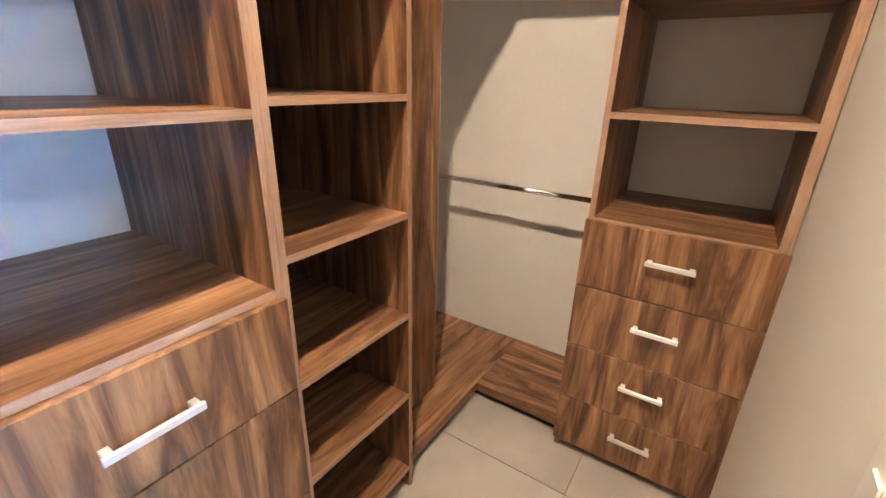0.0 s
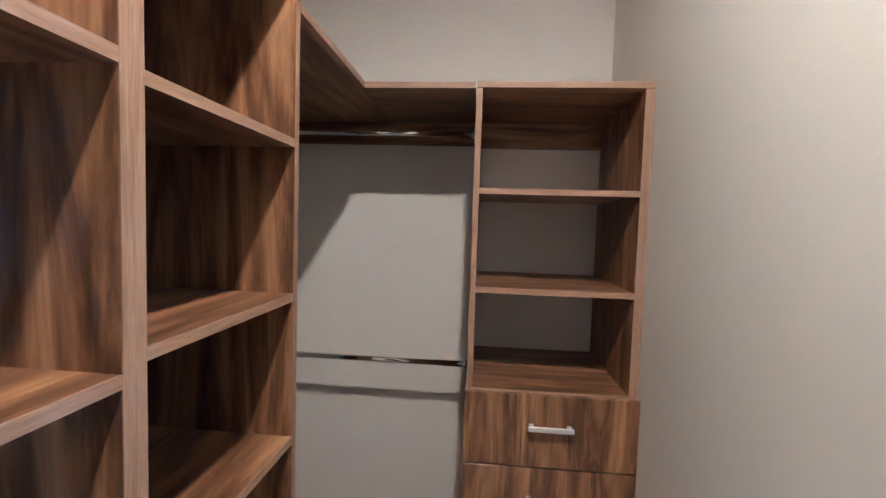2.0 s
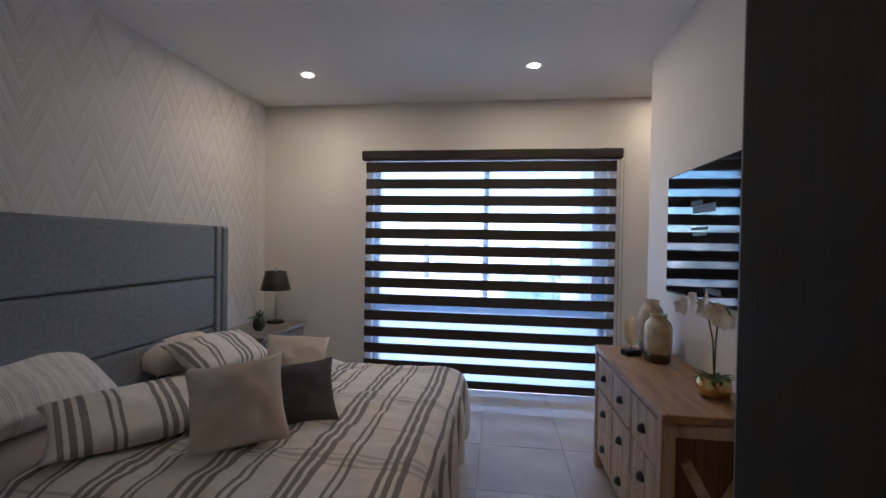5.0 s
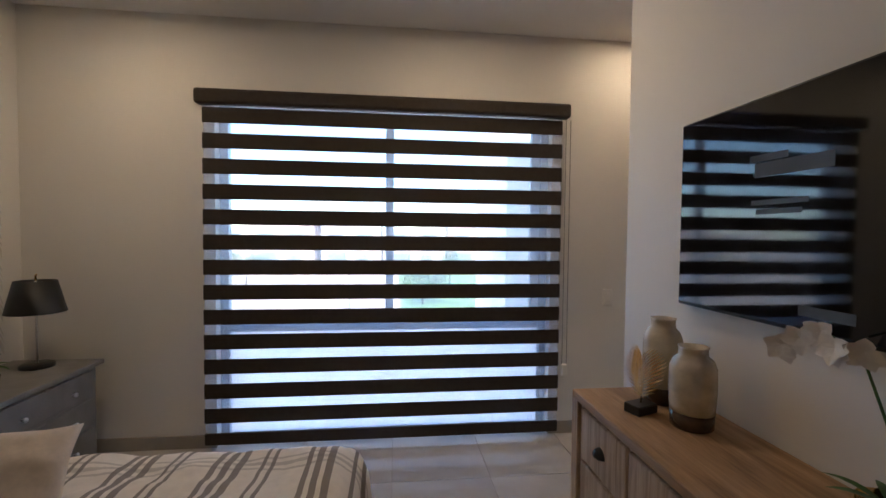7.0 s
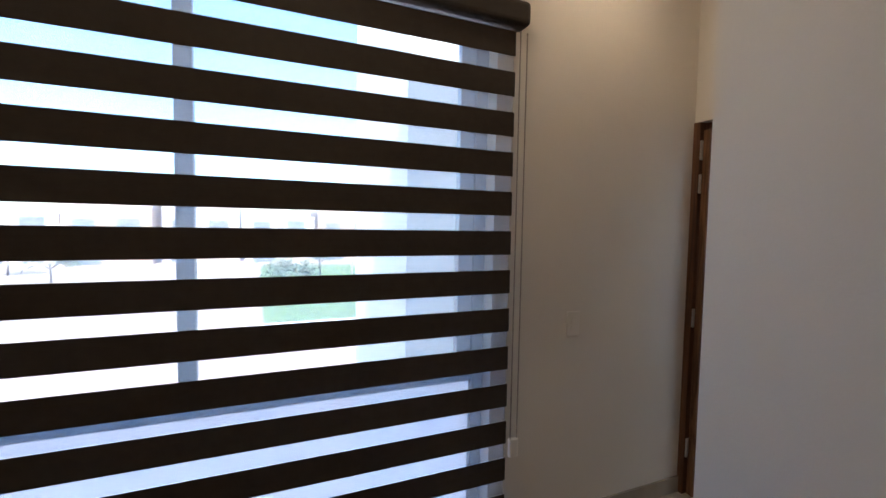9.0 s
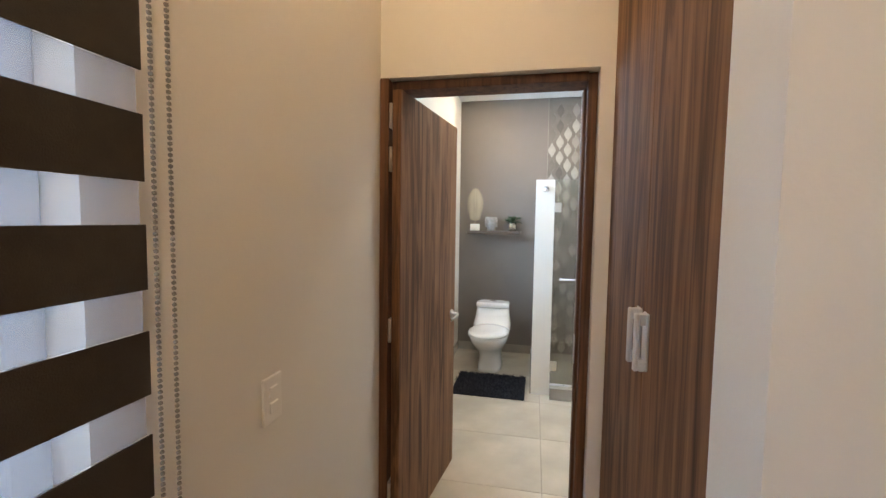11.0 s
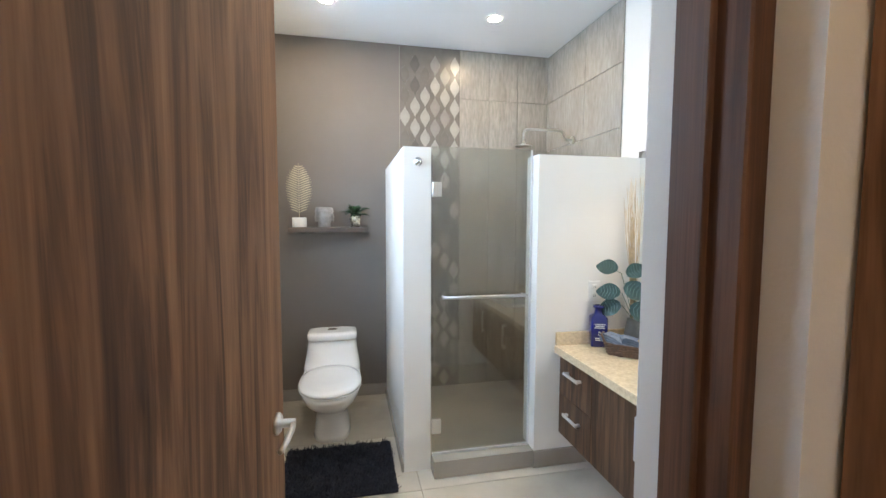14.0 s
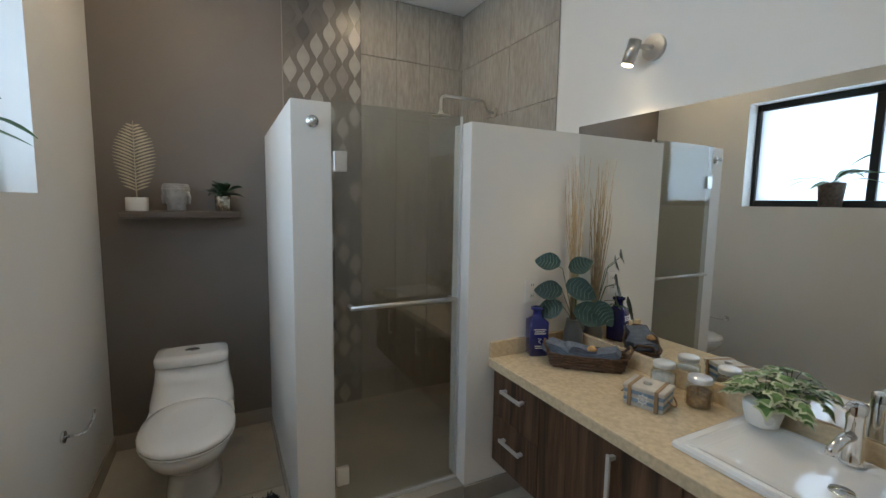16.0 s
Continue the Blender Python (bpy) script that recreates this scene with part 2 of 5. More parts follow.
def lathe(bm, profile, cx=0, cy=0, seg=24, sx=1.0, sy=1.0, cap=True):
    rings = []
    for r, z in profile:
        rings.append([bm.verts.new((cx + sx * r * math.cos(2 * math.pi * i / seg), cy + sy * r * math.sin(2 * math.pi * i / seg), z)) for i in range(seg)])
    for a, b in zip(rings, rings[1:]):
        for i in range(seg):
            bm.faces.new((a[i], a[(i + 1) % seg], b[(i + 1) % seg], b[i])).smooth = True
    if cap and profile[0][0] > 1e-4:
        bm.faces.new(rings[0][::-1])
    if cap and profile[-1][0] > 1e-4:
        bm.faces.new(rings[-1])
    return bm


def tube(bm, pts, r, seg=10, taper=1.0):
    pts = [Vector(p) for p in pts]
    rings, up = [], None
    for i, p in enumerate(pts):
        d = (pts[min(i + 1, len(pts) - 1)] - pts[max(i - 1, 0)]).normalized()
        a = d.orthogonal().normalized() if up is None else (up - d * up.dot(d)).normalized()
        up, c = a, d.cross(a)
        q = r * (1 + (taper - 1) * i / max(1, len(pts) - 1))
        rings.append([bm.verts.new(p + q * (math.cos(t) * a + math.sin(t) * c)) for t in [2 * math.pi * j / seg for j in range(seg)]])
    for a, b in zip(rings, rings[1:]):
        for i in range(seg):
            bm.faces.new((a[i], a[(i + 1) % seg], b[(i + 1) % seg], b[i])).smooth = True
    bm.faces.new(rings[0][::-1])
    bm.faces.new(rings[-1])
    return bm


def T(pts, r, seg=10, taper=1.0):
    return tube(bmesh.new(), pts, r, seg, taper)


def arc(c, u, v, r, a0, a1, n=8):
    c, u, v = Vector(c), Vector(u), Vector(v)
    return [c + r * (math.cos(t) * u + math.sin(t) * v) for t in [radians(a0 + (a1 - a0) * i / n) for i in range(n + 1)]]


def leaf(bm, root, way, side, length, width, droop=0.3, n=6):
    """A blade with a fold along its middle."""
    root, way, side = Vector(root), Vector(way).normalized(), Vector(side).normalized()
    up = way.cross(side).normalized()
    rows = []
    for i in range(n + 1):
        t = i / n
        w = width * math.sin(math.pi * min(1, t * 0.92 + 0.06)) ** 0.8 * (1 - 0.25 * t) / 2
        c = root + way * length * t - Vector((0, 0, 1)) * droop * length * t * t
        rows.append([bm.verts.new(c + side * w + up * w * 0.25), bm.verts.new(c), bm.verts.new(c - side * w + up * w * 0.25)])
    for a, b in zip(rows, rows[1:]):
        for j in (0, 1):
            bm.faces.new((a[j], a[j + 1], b[j + 1], b[j])).smooth = True
    return bm


def finish(bm, name, material):
    bmesh.ops.recalc_face_normals(bm, faces=bm.faces)
    me = bpy.data.meshes.new(name)
    bm.to_mesh(me)
    bm.free()
    me.materials.append(material)
    return me


def part(name, bm, material, parent, label=""):
    ob = new(name, finish(bm, name, material))
    ob.parent = parent
    return tagged(ob, label)


def thing(name, at, label, category, group="", turn=0.0):
    ob = new(name)
    ob.empty_display_size = 0.1
    ob.matrix_basis = pose(*at, 0, 0, turn)
    return tagged(ob, label, category, group)


def solo(name, bm, material, at, label, category, group="", turn=0.0, kind=""):
    ob = new(name, finish(bm, name, material))
    ob.matrix_basis = pose(*at, 0, 0, turn)
    return tagged(ob, label, category, group, kind)


def fixed(name, bm, material, label=""):
    """A piece of the setting."""
    return tagged(new(name, finish(bm, name, material)), label, kind="structure")


# ---- the large structure ----
H, HB, DT = 2.918, 2.8, 0.22
TVX, HALL_Y, DOORX, BX1, BY0, BY1 = 3.625, -0.924, 4.79, 7.89, -2.03, 0.19
CY0, CY1, EX = -5.93, -4.29, 0.45


def wall(name, boxes, material=WALL, label=""):
    bm = bmesh.new()
    for b in boxes:
        box(bm, *b)
    return fixed(name, bm, material, label)


WX0, WX1, WZ1 = 1.2, 3.55, 2.37
wall("wall_north", [(-0.2, 0, 0, WX0, 0.2, H), (WX1, 0, 0, DOORX, 0.2, H), (WX0, 0, WZ1, WX1, 0.2, H)], WALL, "off-white painted plaster window wall")
wall("wall_west", [(-0.2, -4.13, 0, 0, 0, H)], WALL, "off-white wall with zigzag wallpaper relief behind the bed")
wall("wall_tv", [(TVX, -4.13, 0, TVX + 0.16, HALL_Y, H)], WALL, "white painted wall carrying the television")
wall("wall_closet_side", [(-0.2, CY1, 0, 2.145, -4.13, H)], WALL, "cream plaster partition between closet and bedroom")
wall("wall_closet_back", [(0.22, CY0 - 0.15, 0, TVX + 0.16, CY0, H)], WALL, "cream plaster closet wall behind the shelves")
wall("wall_closet_end", [(EX - 0.2, CY0, 0, EX, CY1, H)], WALL, "cream plaster closet end wall")
wall("wall_closet_east", [(TVX, CY0, 0, TVX + 0.16, -4.13, H)], WALL, "plain cream plaster wall")
wall("wall_bath_door", [(DOORX, -2.2, 0, DOORX + DT, -0.872, H), (DOORX, -0.872, 2.062, DOORX + DT, 0.0, H), (DOORX, 0.0, 0, DOORX + DT, 0.4, H),
                        (DOORX + 0.176, -0.872, 0, 5.022, -0.828, 2.062)],
     WALL, "off-white wall with the bathroom doorway")
wall("wall_hall_back", [(TVX + 0.16, -1.62, 0, DOORX, -1.55, H)], WALL, "plain wall behind the hall wardrobe")
VX0, VX1, VZ0, VZ1 = 5.55, 7.06, 1.45, 2.27
wall("wall_bath_north", [(DOORX + DT, BY1, 0, VX0, 0.4, H), (VX1, BY1, 0, BX1 + 0.2, 0.4, H), (VX0, BY1, 0, VX1, 0.4, VZ0), (VX0, BY1, VZ1, VX1, 0.4, H)],
     WALL, "white bathroom wall with a high window")
wall("wall_bath_end", [(BX1, -2.23, 0, BX1 + 0.2, BY1, H)], GREYW, "taupe painted bathroom end wall")
wall("wall_bath_south", [(DOORX + DT, -2.23, 0, BX1, BY0, H)], WALL, "white bathroom wall above the vanity")
wall("shower_partition", [(6.747, -0.803, 0, BX1 - 0.004, -0.65, 1.825)], WALL, "white half-height shower partition wall")
wall("shower_pier", [(6.643, BY0 + 0.003, 0, 6.8, -1.39, 1.793)], WALL, "white half-height wall between shower and vanity")
wall("ceiling", [(-0.3, -6.1, H, DOORX + DT, 0.4, H + 0.2)], CEIL, "smooth white plaster ceiling")
wall("ceiling_bath", [(DOORX + DT, -2.3, HB, 8.2, 0.4, H + 0.2)], CEIL, "smooth white bathroom ceiling")


def zigzag():
    """Raised chevron lines of the wallpaper behind the bed."""
    bm = bmesh.new()
    half, rise, y = 0.14, 0.3, -4.06
    while y < -0.3:
        for row in range(11):
            for o, w in ((0.0, 0.055), (0.075, 0.018), (0.115, 0.018)):
                z = 0.7 + row * 0.2 + o
                if z + rise + w > 2.9:
                    continue
                for ya, yb in ((y, y + half), (y + 2 * half, y + half)):
                    q = [bm.verts.new(p) for p in ((0.003, ya, z), (0.003, ya, z + w), (0.003, yb, z + rise + w), (0.003, yb, z + rise))]
                    bm.faces.new(q)
        y += 2 * half
    return bm


PAPER = mat("wallpaper_line", (0.64, 0.61, 0.56), 0.5, vary=0.1, scale=3)
tagged(new("wallpaper_relief", finish(zigzag(), "wallpaper_relief", PAPER)), "pale taupe zigzag lines of the wallpaper", kind="structure").parent = bpy.data.objects["wall_west"]


def trim(name, boxes, material=SHOWT, label="grey tile skirting"):
    return wall(name, boxes, material, label)


trim("baseboard", [(0.001, -0.012, 0, WX0, -0.001, 0.09), (WX1, -0.012, 0, DOORX - 0.001, -0.001, 0.09), (TVX - 0.012, -4.1, 0, TVX - 0.001, HALL_Y, 0.09),
                   (0.001, -4.12, 0, 0.012, -0.012, 0.09), (0.012, -4.129, 0, 2.145, -4.118, 0.09)])
trim("bath_baseboard", [(5.012, BY1 - 0.012, 0, BX1 - 0.002, BY1 - 0.001, 0.09), (BX1 - 0.012, -0.65, 0, BX1 - 0.001, BY1 - 0.012, 0.09),
                        (6.747, -0.65, 0, BX1 - 0.012, -0.638, 0.05)])
# the shower's raised kerb and floor
trim("shower_kerb", [(6.643, -1.389, 0.003, 6.79, -0.804, 0.1)], SHOWT, "grey tiled shower kerb")
trim("shower_apron", [(6.63, BY0 + 0.004, 0.002, 6.642, -1.385, 0.1)], SHOWT, "grey tile skirting under the vanity wall")


# ---- openings ----
def bedroom_window():
    w = thing("window_1", (WX0, 0.1, 0), "floor-length grey aluminium window with clear and frosted panes", "window")
    tagged(w, kind="structure")
    L = WX1 - WX0
    for n, b in (("window_frame", (0, -0.03, 0, 0.06, 0.03, WZ1)), ("window_frame", (L - 0.06, -0.03, 0, L, 0.03, WZ1)), ("window_frame", (0.06, -0.03, 0, L - 0.06, 0.03, 0.06)),
                 ("window_frame", (0.06, -0.03, WZ1 - 0.05, L - 0.06, 0.03, WZ1)), ("transom", (0.06, -0.03, 0.78, L - 0.06, 0.03, 0.88)), ("mullion", (1.14, -0.028, 0.88, 1.2, 0.028, WZ1 - 0.05)),
                 ("sash_edge", (L - 0.13, -0.02, 0.88, L - 0.06, 0.02, WZ1 - 0.05))):
        part(n, B(*b, bevel=0.004), ALU, w)
    for b in ((0.06, -0.004, 0.88, 1.14, 0.004, WZ1 - 0.05), (1.2, -0.004, 0.88, L - 0.13, 0.004, WZ1 - 0.05)):
        part("pane", B(*b), GLASS, w).visible_shadow = False
    part("pane", B(0.06, -0.004, 0.06, L - 0.06, 0.004, 0.78), FROST, w, "frosted lower pane").visible_shadow = False


bedroom_window()


def zebra_blind():
    x0, x1, top = 1.14, 3.607, 2.32
    b = thing("zebra_blind", (x0, 0, 0), "dark brown zebra roller blind with sheer stripes, lowered over the window", "blind")
    W = x1 - x0
    bm = B(-0.04, -0.095, top, W + 0.05, -0.003, top + 0.1, bevel=0.02, seg=3)
    part("cassette", bm, BLIND, b, "dark brown fabric-covered head box")
    for i in range(4):
        x = 0.1 + i * (W - 0.2) / 3
        part("bracket", B(x - 0.03, -0.06, top + 0.098, x + 0.03, -0.003, top + 0.106, bevel=0.002), BLACK, b)
    for k in range(1, 14):
        z = 1.296 + (7 - k) * 0.168
        part("stripe", B(0, -0.053, z - 0.102, W, -0.05, z), BLIND, b)
    for k in range(0, 14):
        z = 1.296 + (7 - k) * 0.168 - 0.102
        part("sheer_band", B(0.004, -0.046, z - 0.066, W - 0.004, -0.0455, z), SHEER, b).visible_shadow = True
    part("bottom_bar", B(0, -0.056, 0.035, W, -0.04, 0.118, bevel=0.006), BLIND, b)
    for o in (0.034, 0.068):
        bm = bmesh.new()
        z = 0.46
        while z < 2.32:
            bmesh.ops.create_icosphere(bm, subdivisions=1, radius=0.0044, matrix=Matrix.Translation((W + o, -0.035, z)))
            z += 0.0095
        part("bead_chain", bm, GREYP, b, "grey beaded pull chain")
    part("chain_weight", B(W + 0.026, -0.045, 0.44, W + 0.076, -0.022, 0.53, bevel=0.01, seg=2), PLAST, b)


zebra_blind()


def bath_window():
    w = tagged(thing("window_2", (VX0, 0.33, VZ0), "high black-framed window with frosted glass", "window"), kind="structure")
    L, Z = VX1 - VX0, VZ1 - VZ0
    for b in ((0, -0.03, 0, 0.05, 0.03, Z), (L - 0.03, -0.03, 0, L, 0.03, Z), (0.05, -0.03, 0, L - 0.03, 0.03, 0.05), (0.05, -0.03, Z - 0.05, L - 0.03, 0.03, Z), (L / 2 - 0.025, -0.028, 0.05, L / 2 + 0.025, 0.028, Z - 0.05)):
        part("window_frame", B(*b, bevel=0.004), BLACK, w)
    part("pane", B(0.05, -0.003, 0.05, L / 2 - 0.025, 0.003, Z - 0.05), FROST, w).visible_shadow = False
    part("pane", B(L / 2 + 0.025, -0.003, 0.05, L - 0.03, 0.003, Z - 0.05), FROST, w).visible_shadow = False


bath_window()


def lever(parent, x, y, z, s, way):
    """A round rose with a lever; s: side along y, way: along x."""
    h = part("door_handle", lathe(bmesh.new(), [(0.0, 0), (0.027, 0), (0.027, 0.006), (0.022, 0.011), (0.011, 0.013), (0.011, 0.045), (0.0, 0.045)], seg=20), STEEL, parent, "brushed steel lever handle")
    h.matrix_basis = Matrix.Translation((x, y, z)) @ Euler((radians(-90 * s), 0, 0)).to_matrix().to_4x4()
    g = part("lever", T([(0, 0, 0.04), (way * 0.03, 0, 0.046), (way * 0.08, -0.004, 0.046), (way * 0.115, -0.012, 0.04)], 0.008, taper=0.75), STEEL, h)
    return g


def bath_door():
    f = tagged(thing("door_1", (DOORX - 0.012, -0.001, 0), "walnut bathroom door standing wide open in its dark frame", "door"), kind="structure")
    part("door_frame", B(0, -0.038, 0, 0.19, 0, 2.06, bevel=0.003), DEEP, f)
    part("door_frame", B(0.07, -0.87, 0, 0.186, -0.834, 2.06, bevel=0.003), DEEP, f)
    part("door_frame", B(0.05, -0.834, 2.024, 0.185, -0.038, 2.06, bevel=0.003), DEEP, f)
    part("door_stop", B(0.12, -0.834, 0, 0.185, -0.822, 2.012, bevel=0.002), DEEP, f)
    for z in (0.22, 0.95, 1.68, 1.86):
        h = part("hinge", T([(0.008, -0.046, z), (0.008, -0.046, z + 0.1)], 0.007), STEEL, f)
        part("hinge_plate", B(0.008, -0.0405, z, 0.06, -0.0382, z + 0.1), STEEL, h)
        for q in (0.015, 0.05, 0.085):
            part("screw", T([(0.042, -0.0405, z + q), (0.042, -0.0425, z + q)], 0.004, 8), BLACK, h)
    part("strike_plate", B(0.13, -0.8215, 0.88, 0.155, -0.82, 1.0), STEEL, f, "steel strike plate")
    leafm = part("door_leaf", B(0, -0.02, 0.012, 0.785, 0.02, 2.015, bevel=0.002), DOORW["z"], f)
    leafm.matrix_basis = Matrix.Translation((0.01, -0.071, 0)) @ Euler((0, 0, radians(LEAF))).to_matrix().to_4x4()
    lever(leafm, 0.72, -0.02, 0.93, -1, -1)


LEAF = -7.0
bath_door()


def plate(name, at, turn, label, holes):
    p = thing(name, at, label, name.replace("_", " "), turn=turn)
    part("cover", B(-0.038, -0.008, -0.06, 0.038, 0, 0.06, bevel=0.003, seg=2), PLAST, p)
    for z in holes:
        part("rocker", B(-0.017, -0.012, z - 0.014, 0.017, -0.007, z + 0.014, bevel=0.002), PLAST, p)
    if name == "power_outlet":
        for z in holes:
            for x in (-0.007, 0.005):
                part("slot", B(x, -0.0125, z - 0.006, x + 0.003, -0.0119, z + 0.006), BLACK, p)
    return p


plate("light_switch", (4.0, 0, 1.02), 0, "white plastic light switch on the hall wall", (-0.02, 0.02))
plate("light_switch", (1.955, CY1, 1.09), 0, "white plastic light switch on the closet partition", (0.0,))
bpy.data.objects["light_switch.001"].matrix_basis = pose(1.955, CY1, 1.09)
plate("power_outlet", (6.643, -1.745, 1.02), 0, "white double power outlet beside the mirror", (-0.026, 0.026)).matrix_basis = pose(6.643, -1.745, 1.02, 0, 0, -90)


GLOWS = {}


def downlight(x, y, watts, colour, label):
    if (watts, colour) not in GLOWS:
        GLOWS[watts, colour] = glow("downlight_lens", colour, watts * 63)
    d = thing("downlight", (x, y, HB if x > 4.8 else H), label, "ceiling light", "recessed ceiling lights")
    part("trim_ring", lathe(bmesh.new(), [(0.04, -0.004), (0.06, -0.006), (0.062, -0.001), (0.04, -0.001), (0.04, -0.004)], seg=28, cap=False), PLAST, d)
    part("lens", lathe(bmesh.new(), [(0.0, -0.0035), (0.04, -0.0035), (0.04, -0.001)], seg=28), GLOWS[watts, colour], d, "glowing lamp lens")


for n, x, y, w, c in LAMPS:
    downlight(x, y, w, c, "small round recessed ceiling light, switched on")


# ---- closet ----
def bar_handle(parent, x, y, z, length, axis):
    """A flat satin bar handle on two posts, on a front that looks along +y (axis x) or +x (axis y)."""
    def b(a0, d0, z0, a1, d1, z1):
        if axis == "x":
            return B(x + a0, y + d0, z + z0, x + a1, y + d1, z + z1, bevel=0.0015)
        return B(x + d0, y + a0, z + z0, x + d1, y + a1, z + z1, bevel=0.0015)
    h = part("handle", b(-length / 2, 0.022, -0.008, length / 2, 0.032, 0.008), SATIN, parent, "satin aluminium bar handle")
    for s in (-1, 1):
        part("post", b(s * (length / 2 - 0.012) - 0.008, 0.0, -0.007, s * (length / 2 - 0.012) + 0.008, 0.022, 0.007), SATIN, h)


def tall_shelf(x0, x1, shelves, back, label, drawers=()):
    """An open shelf unit on the closet's back wall, its front looking along +y."""
    u = thing("shelf_unit", (x0, CY0, 0), label, "shelf unit", "closet shelf units")
    L, D, t = x1 - x0, 0.68, 0.018
    for x in (0, L - t):
        s = part("side_panel", B(x, 0.004, 0.0, x + t, D - 0.002, 2.72), WOOD["z"], u)
        part("edge_band", B(x, D - 0.002, 0.0, x + t, D, 2.72), EDGE, s, "paler wood edge band")
    for z in shelves:
        s = part("shelf", B(t, 0.02, z - t, L - t, D - 0.004, z), WOOD["x"], u)
        part("edge_band", B(t, D - 0.004, z - t, L - t, D - 0.001, z), EDGEX, s, "paler wood edge band")
    if back:
        part("back_panel", B(t, 0.004, 0.1, L - t, 0.016, 2.72), WOOD["z"], u)
    for z0, z1 in drawers:
        d = part("drawer", B(0.003, D - 0.4, z0 + 0.002, L - 0.003, D + 0.018, z1 - 0.002, bevel=0.001), WOOD["z"], u)
        bar_handle(d, L / 2 - 0.03, D + 0.018, (z0 + z1) / 2, 0.165, "x")
    return u


EDGEX = wood("edge_band_x", "x", (0.25, 0.155, 0.085), (0.33, 0.215, 0.125), (0.38, 0.255, 0.155), across=40, along=3)
EDGEY = wood("edge_band_y", "y", (0.25, 0.155, 0.085), (0.33, 0.215, 0.125), (0.38, 0.255, 0.155), across=40, along=3)
tall_shelf(1.49, 1.953, (0.1, 0.44, 0.76, 1.10, 1.43, 1.772, 2.12, 2.45, 2.72), True, "tall open walnut shelf unit with a wooden back")
tall_shelf(1.9535, 2.62, (0.1, 1.034, 1.408, 1.785, 2.12, 2.72), False, "walnut shelf unit with drawers below and the white wall behind",
           ((0.1, 0.44), (0.44, 0.775), (0.775, 1.016)))


def corner_hanger():
    u = thing("hanging_corner", (EX, CY0, 0), "walnut corner wardrobe section with two clothes rails", "wardrobe")
    part("base", B(0.003, 0.003, 0.045, 1.036, 0.64, 0.09), WOOD["x"], u)
    part("base", B(0.003, 0.642, 0.045, 0.47, 1.058, 0.09), WOOD["y"], u)
    # plinth coloured near-black to stand for the shade below the base
    part("kick_board", B(0.1, 0.1, 0.0, 1.036, 0.61, 0.045), SHADEW, u, "recessed plinth, the shade under the base put into its colour")
    part("kick_board", B(0.1, 0.611, 0.0, 0.44, 1.058, 0.045), SHADEW, u, "recessed plinth, the shade under the base put into its colour")
    p = part("corner_panel", B(0.62, 0.47, 0.09, 1.036, 0.488, 2.05), WOOD["z"], u)
    part("edge_band", B(0.617, 0.47, 0.09, 0.62, 0.488, 2.05), EDGE, p)
    part("top_board", B(0.003, 0.003, 2.052, 1.038, 0.677, 2.072), WOOD["x"], u)
    t = part("top_board", B(0.003, 0.677, 2.052, 0.51, 1.058, 2.072), WOOD["y"], u)
    part("edge_band", B(0.51, 0.679, 2.052, 0.513, 1.058, 2.072), EDGEY, t)
    part("edge_band", B(0.513, 0.677, 2.052, 1.038, 0.68, 2.072), EDGEX, t)
    part("back_rail", B(0.003, 0.003, 1.95, 0.02, 1.058, 2.05), WOOD["y"], u)
    for z in (1.965, 1.01):
        r = part("clothes_rail", T([(0.2, 0.1, z), (0.2, 1.058, z)], 0.0125, 14), CHROME, u, "polished chrome rail")
        part("rail_socket", T([(0.2, 1.042, z), (0.2, 1.059, z)], 0.02, 14), CHROME, r)


corner_hanger()


def end_unit():
    y0, y1, D, t = -4.868, -4.294, 0.52, 0.02
    u = thing("drawer_tower", (EX, y0, 0), "walnut closet tower with three open shelves above four drawers", "shelf unit")
    L = y1 - y0
    for ya, yb in ((0, t), (L - 0.03, L)):
        s = part("side_panel", B(0.003, ya, 0.0, D - 0.002, yb, 2.05), WOOD["z"], u)
        part("edge_band", B(D - 0.002, ya, 0.0, D, yb, 2.05), EDGE, s)
    for z in (1.035, 1.385, 1.722):
        s = part("shelf", B(0.004, t, z - t, D - 0.004, L - 0.03, z), WOOD["y"], u)
        part("edge_band", B(D - 0.004, t, z - t, D - 0.001, L - 0.03, z), EDGEY, s)
    s = part("top_board", B(0.003, 0.0, 2.052, D, L, 2.072), WOOD["y"], u)
    part("edge_band", B(D, 0, 2.052, D + 0.002, L, 2.072), EDGEY, s)
    part("back_rail", B(0.003, t, 1.94, 0.02, L - 0.03, 2.05), WOOD["y"], u)
    part("plinth", B(0.003, t, 0, D - 0.04, L - 0.03, 0.045), DEEP, u)
    zs = (1.03, 0.776, 0.524, 0.276, 0.045)
    for a, b in zip(zs, zs[1:]):
        d = part("drawer", B(0.1, -0.004, b + 0.003, D + 0.018, L + 0.004, a - 0.003, bevel=0.001), WOOD["z"], u)
        bar_handle(d, D + 0.018, L / 2, (a + b) / 2 + 0.02, 0.15, "y")


end_unit()


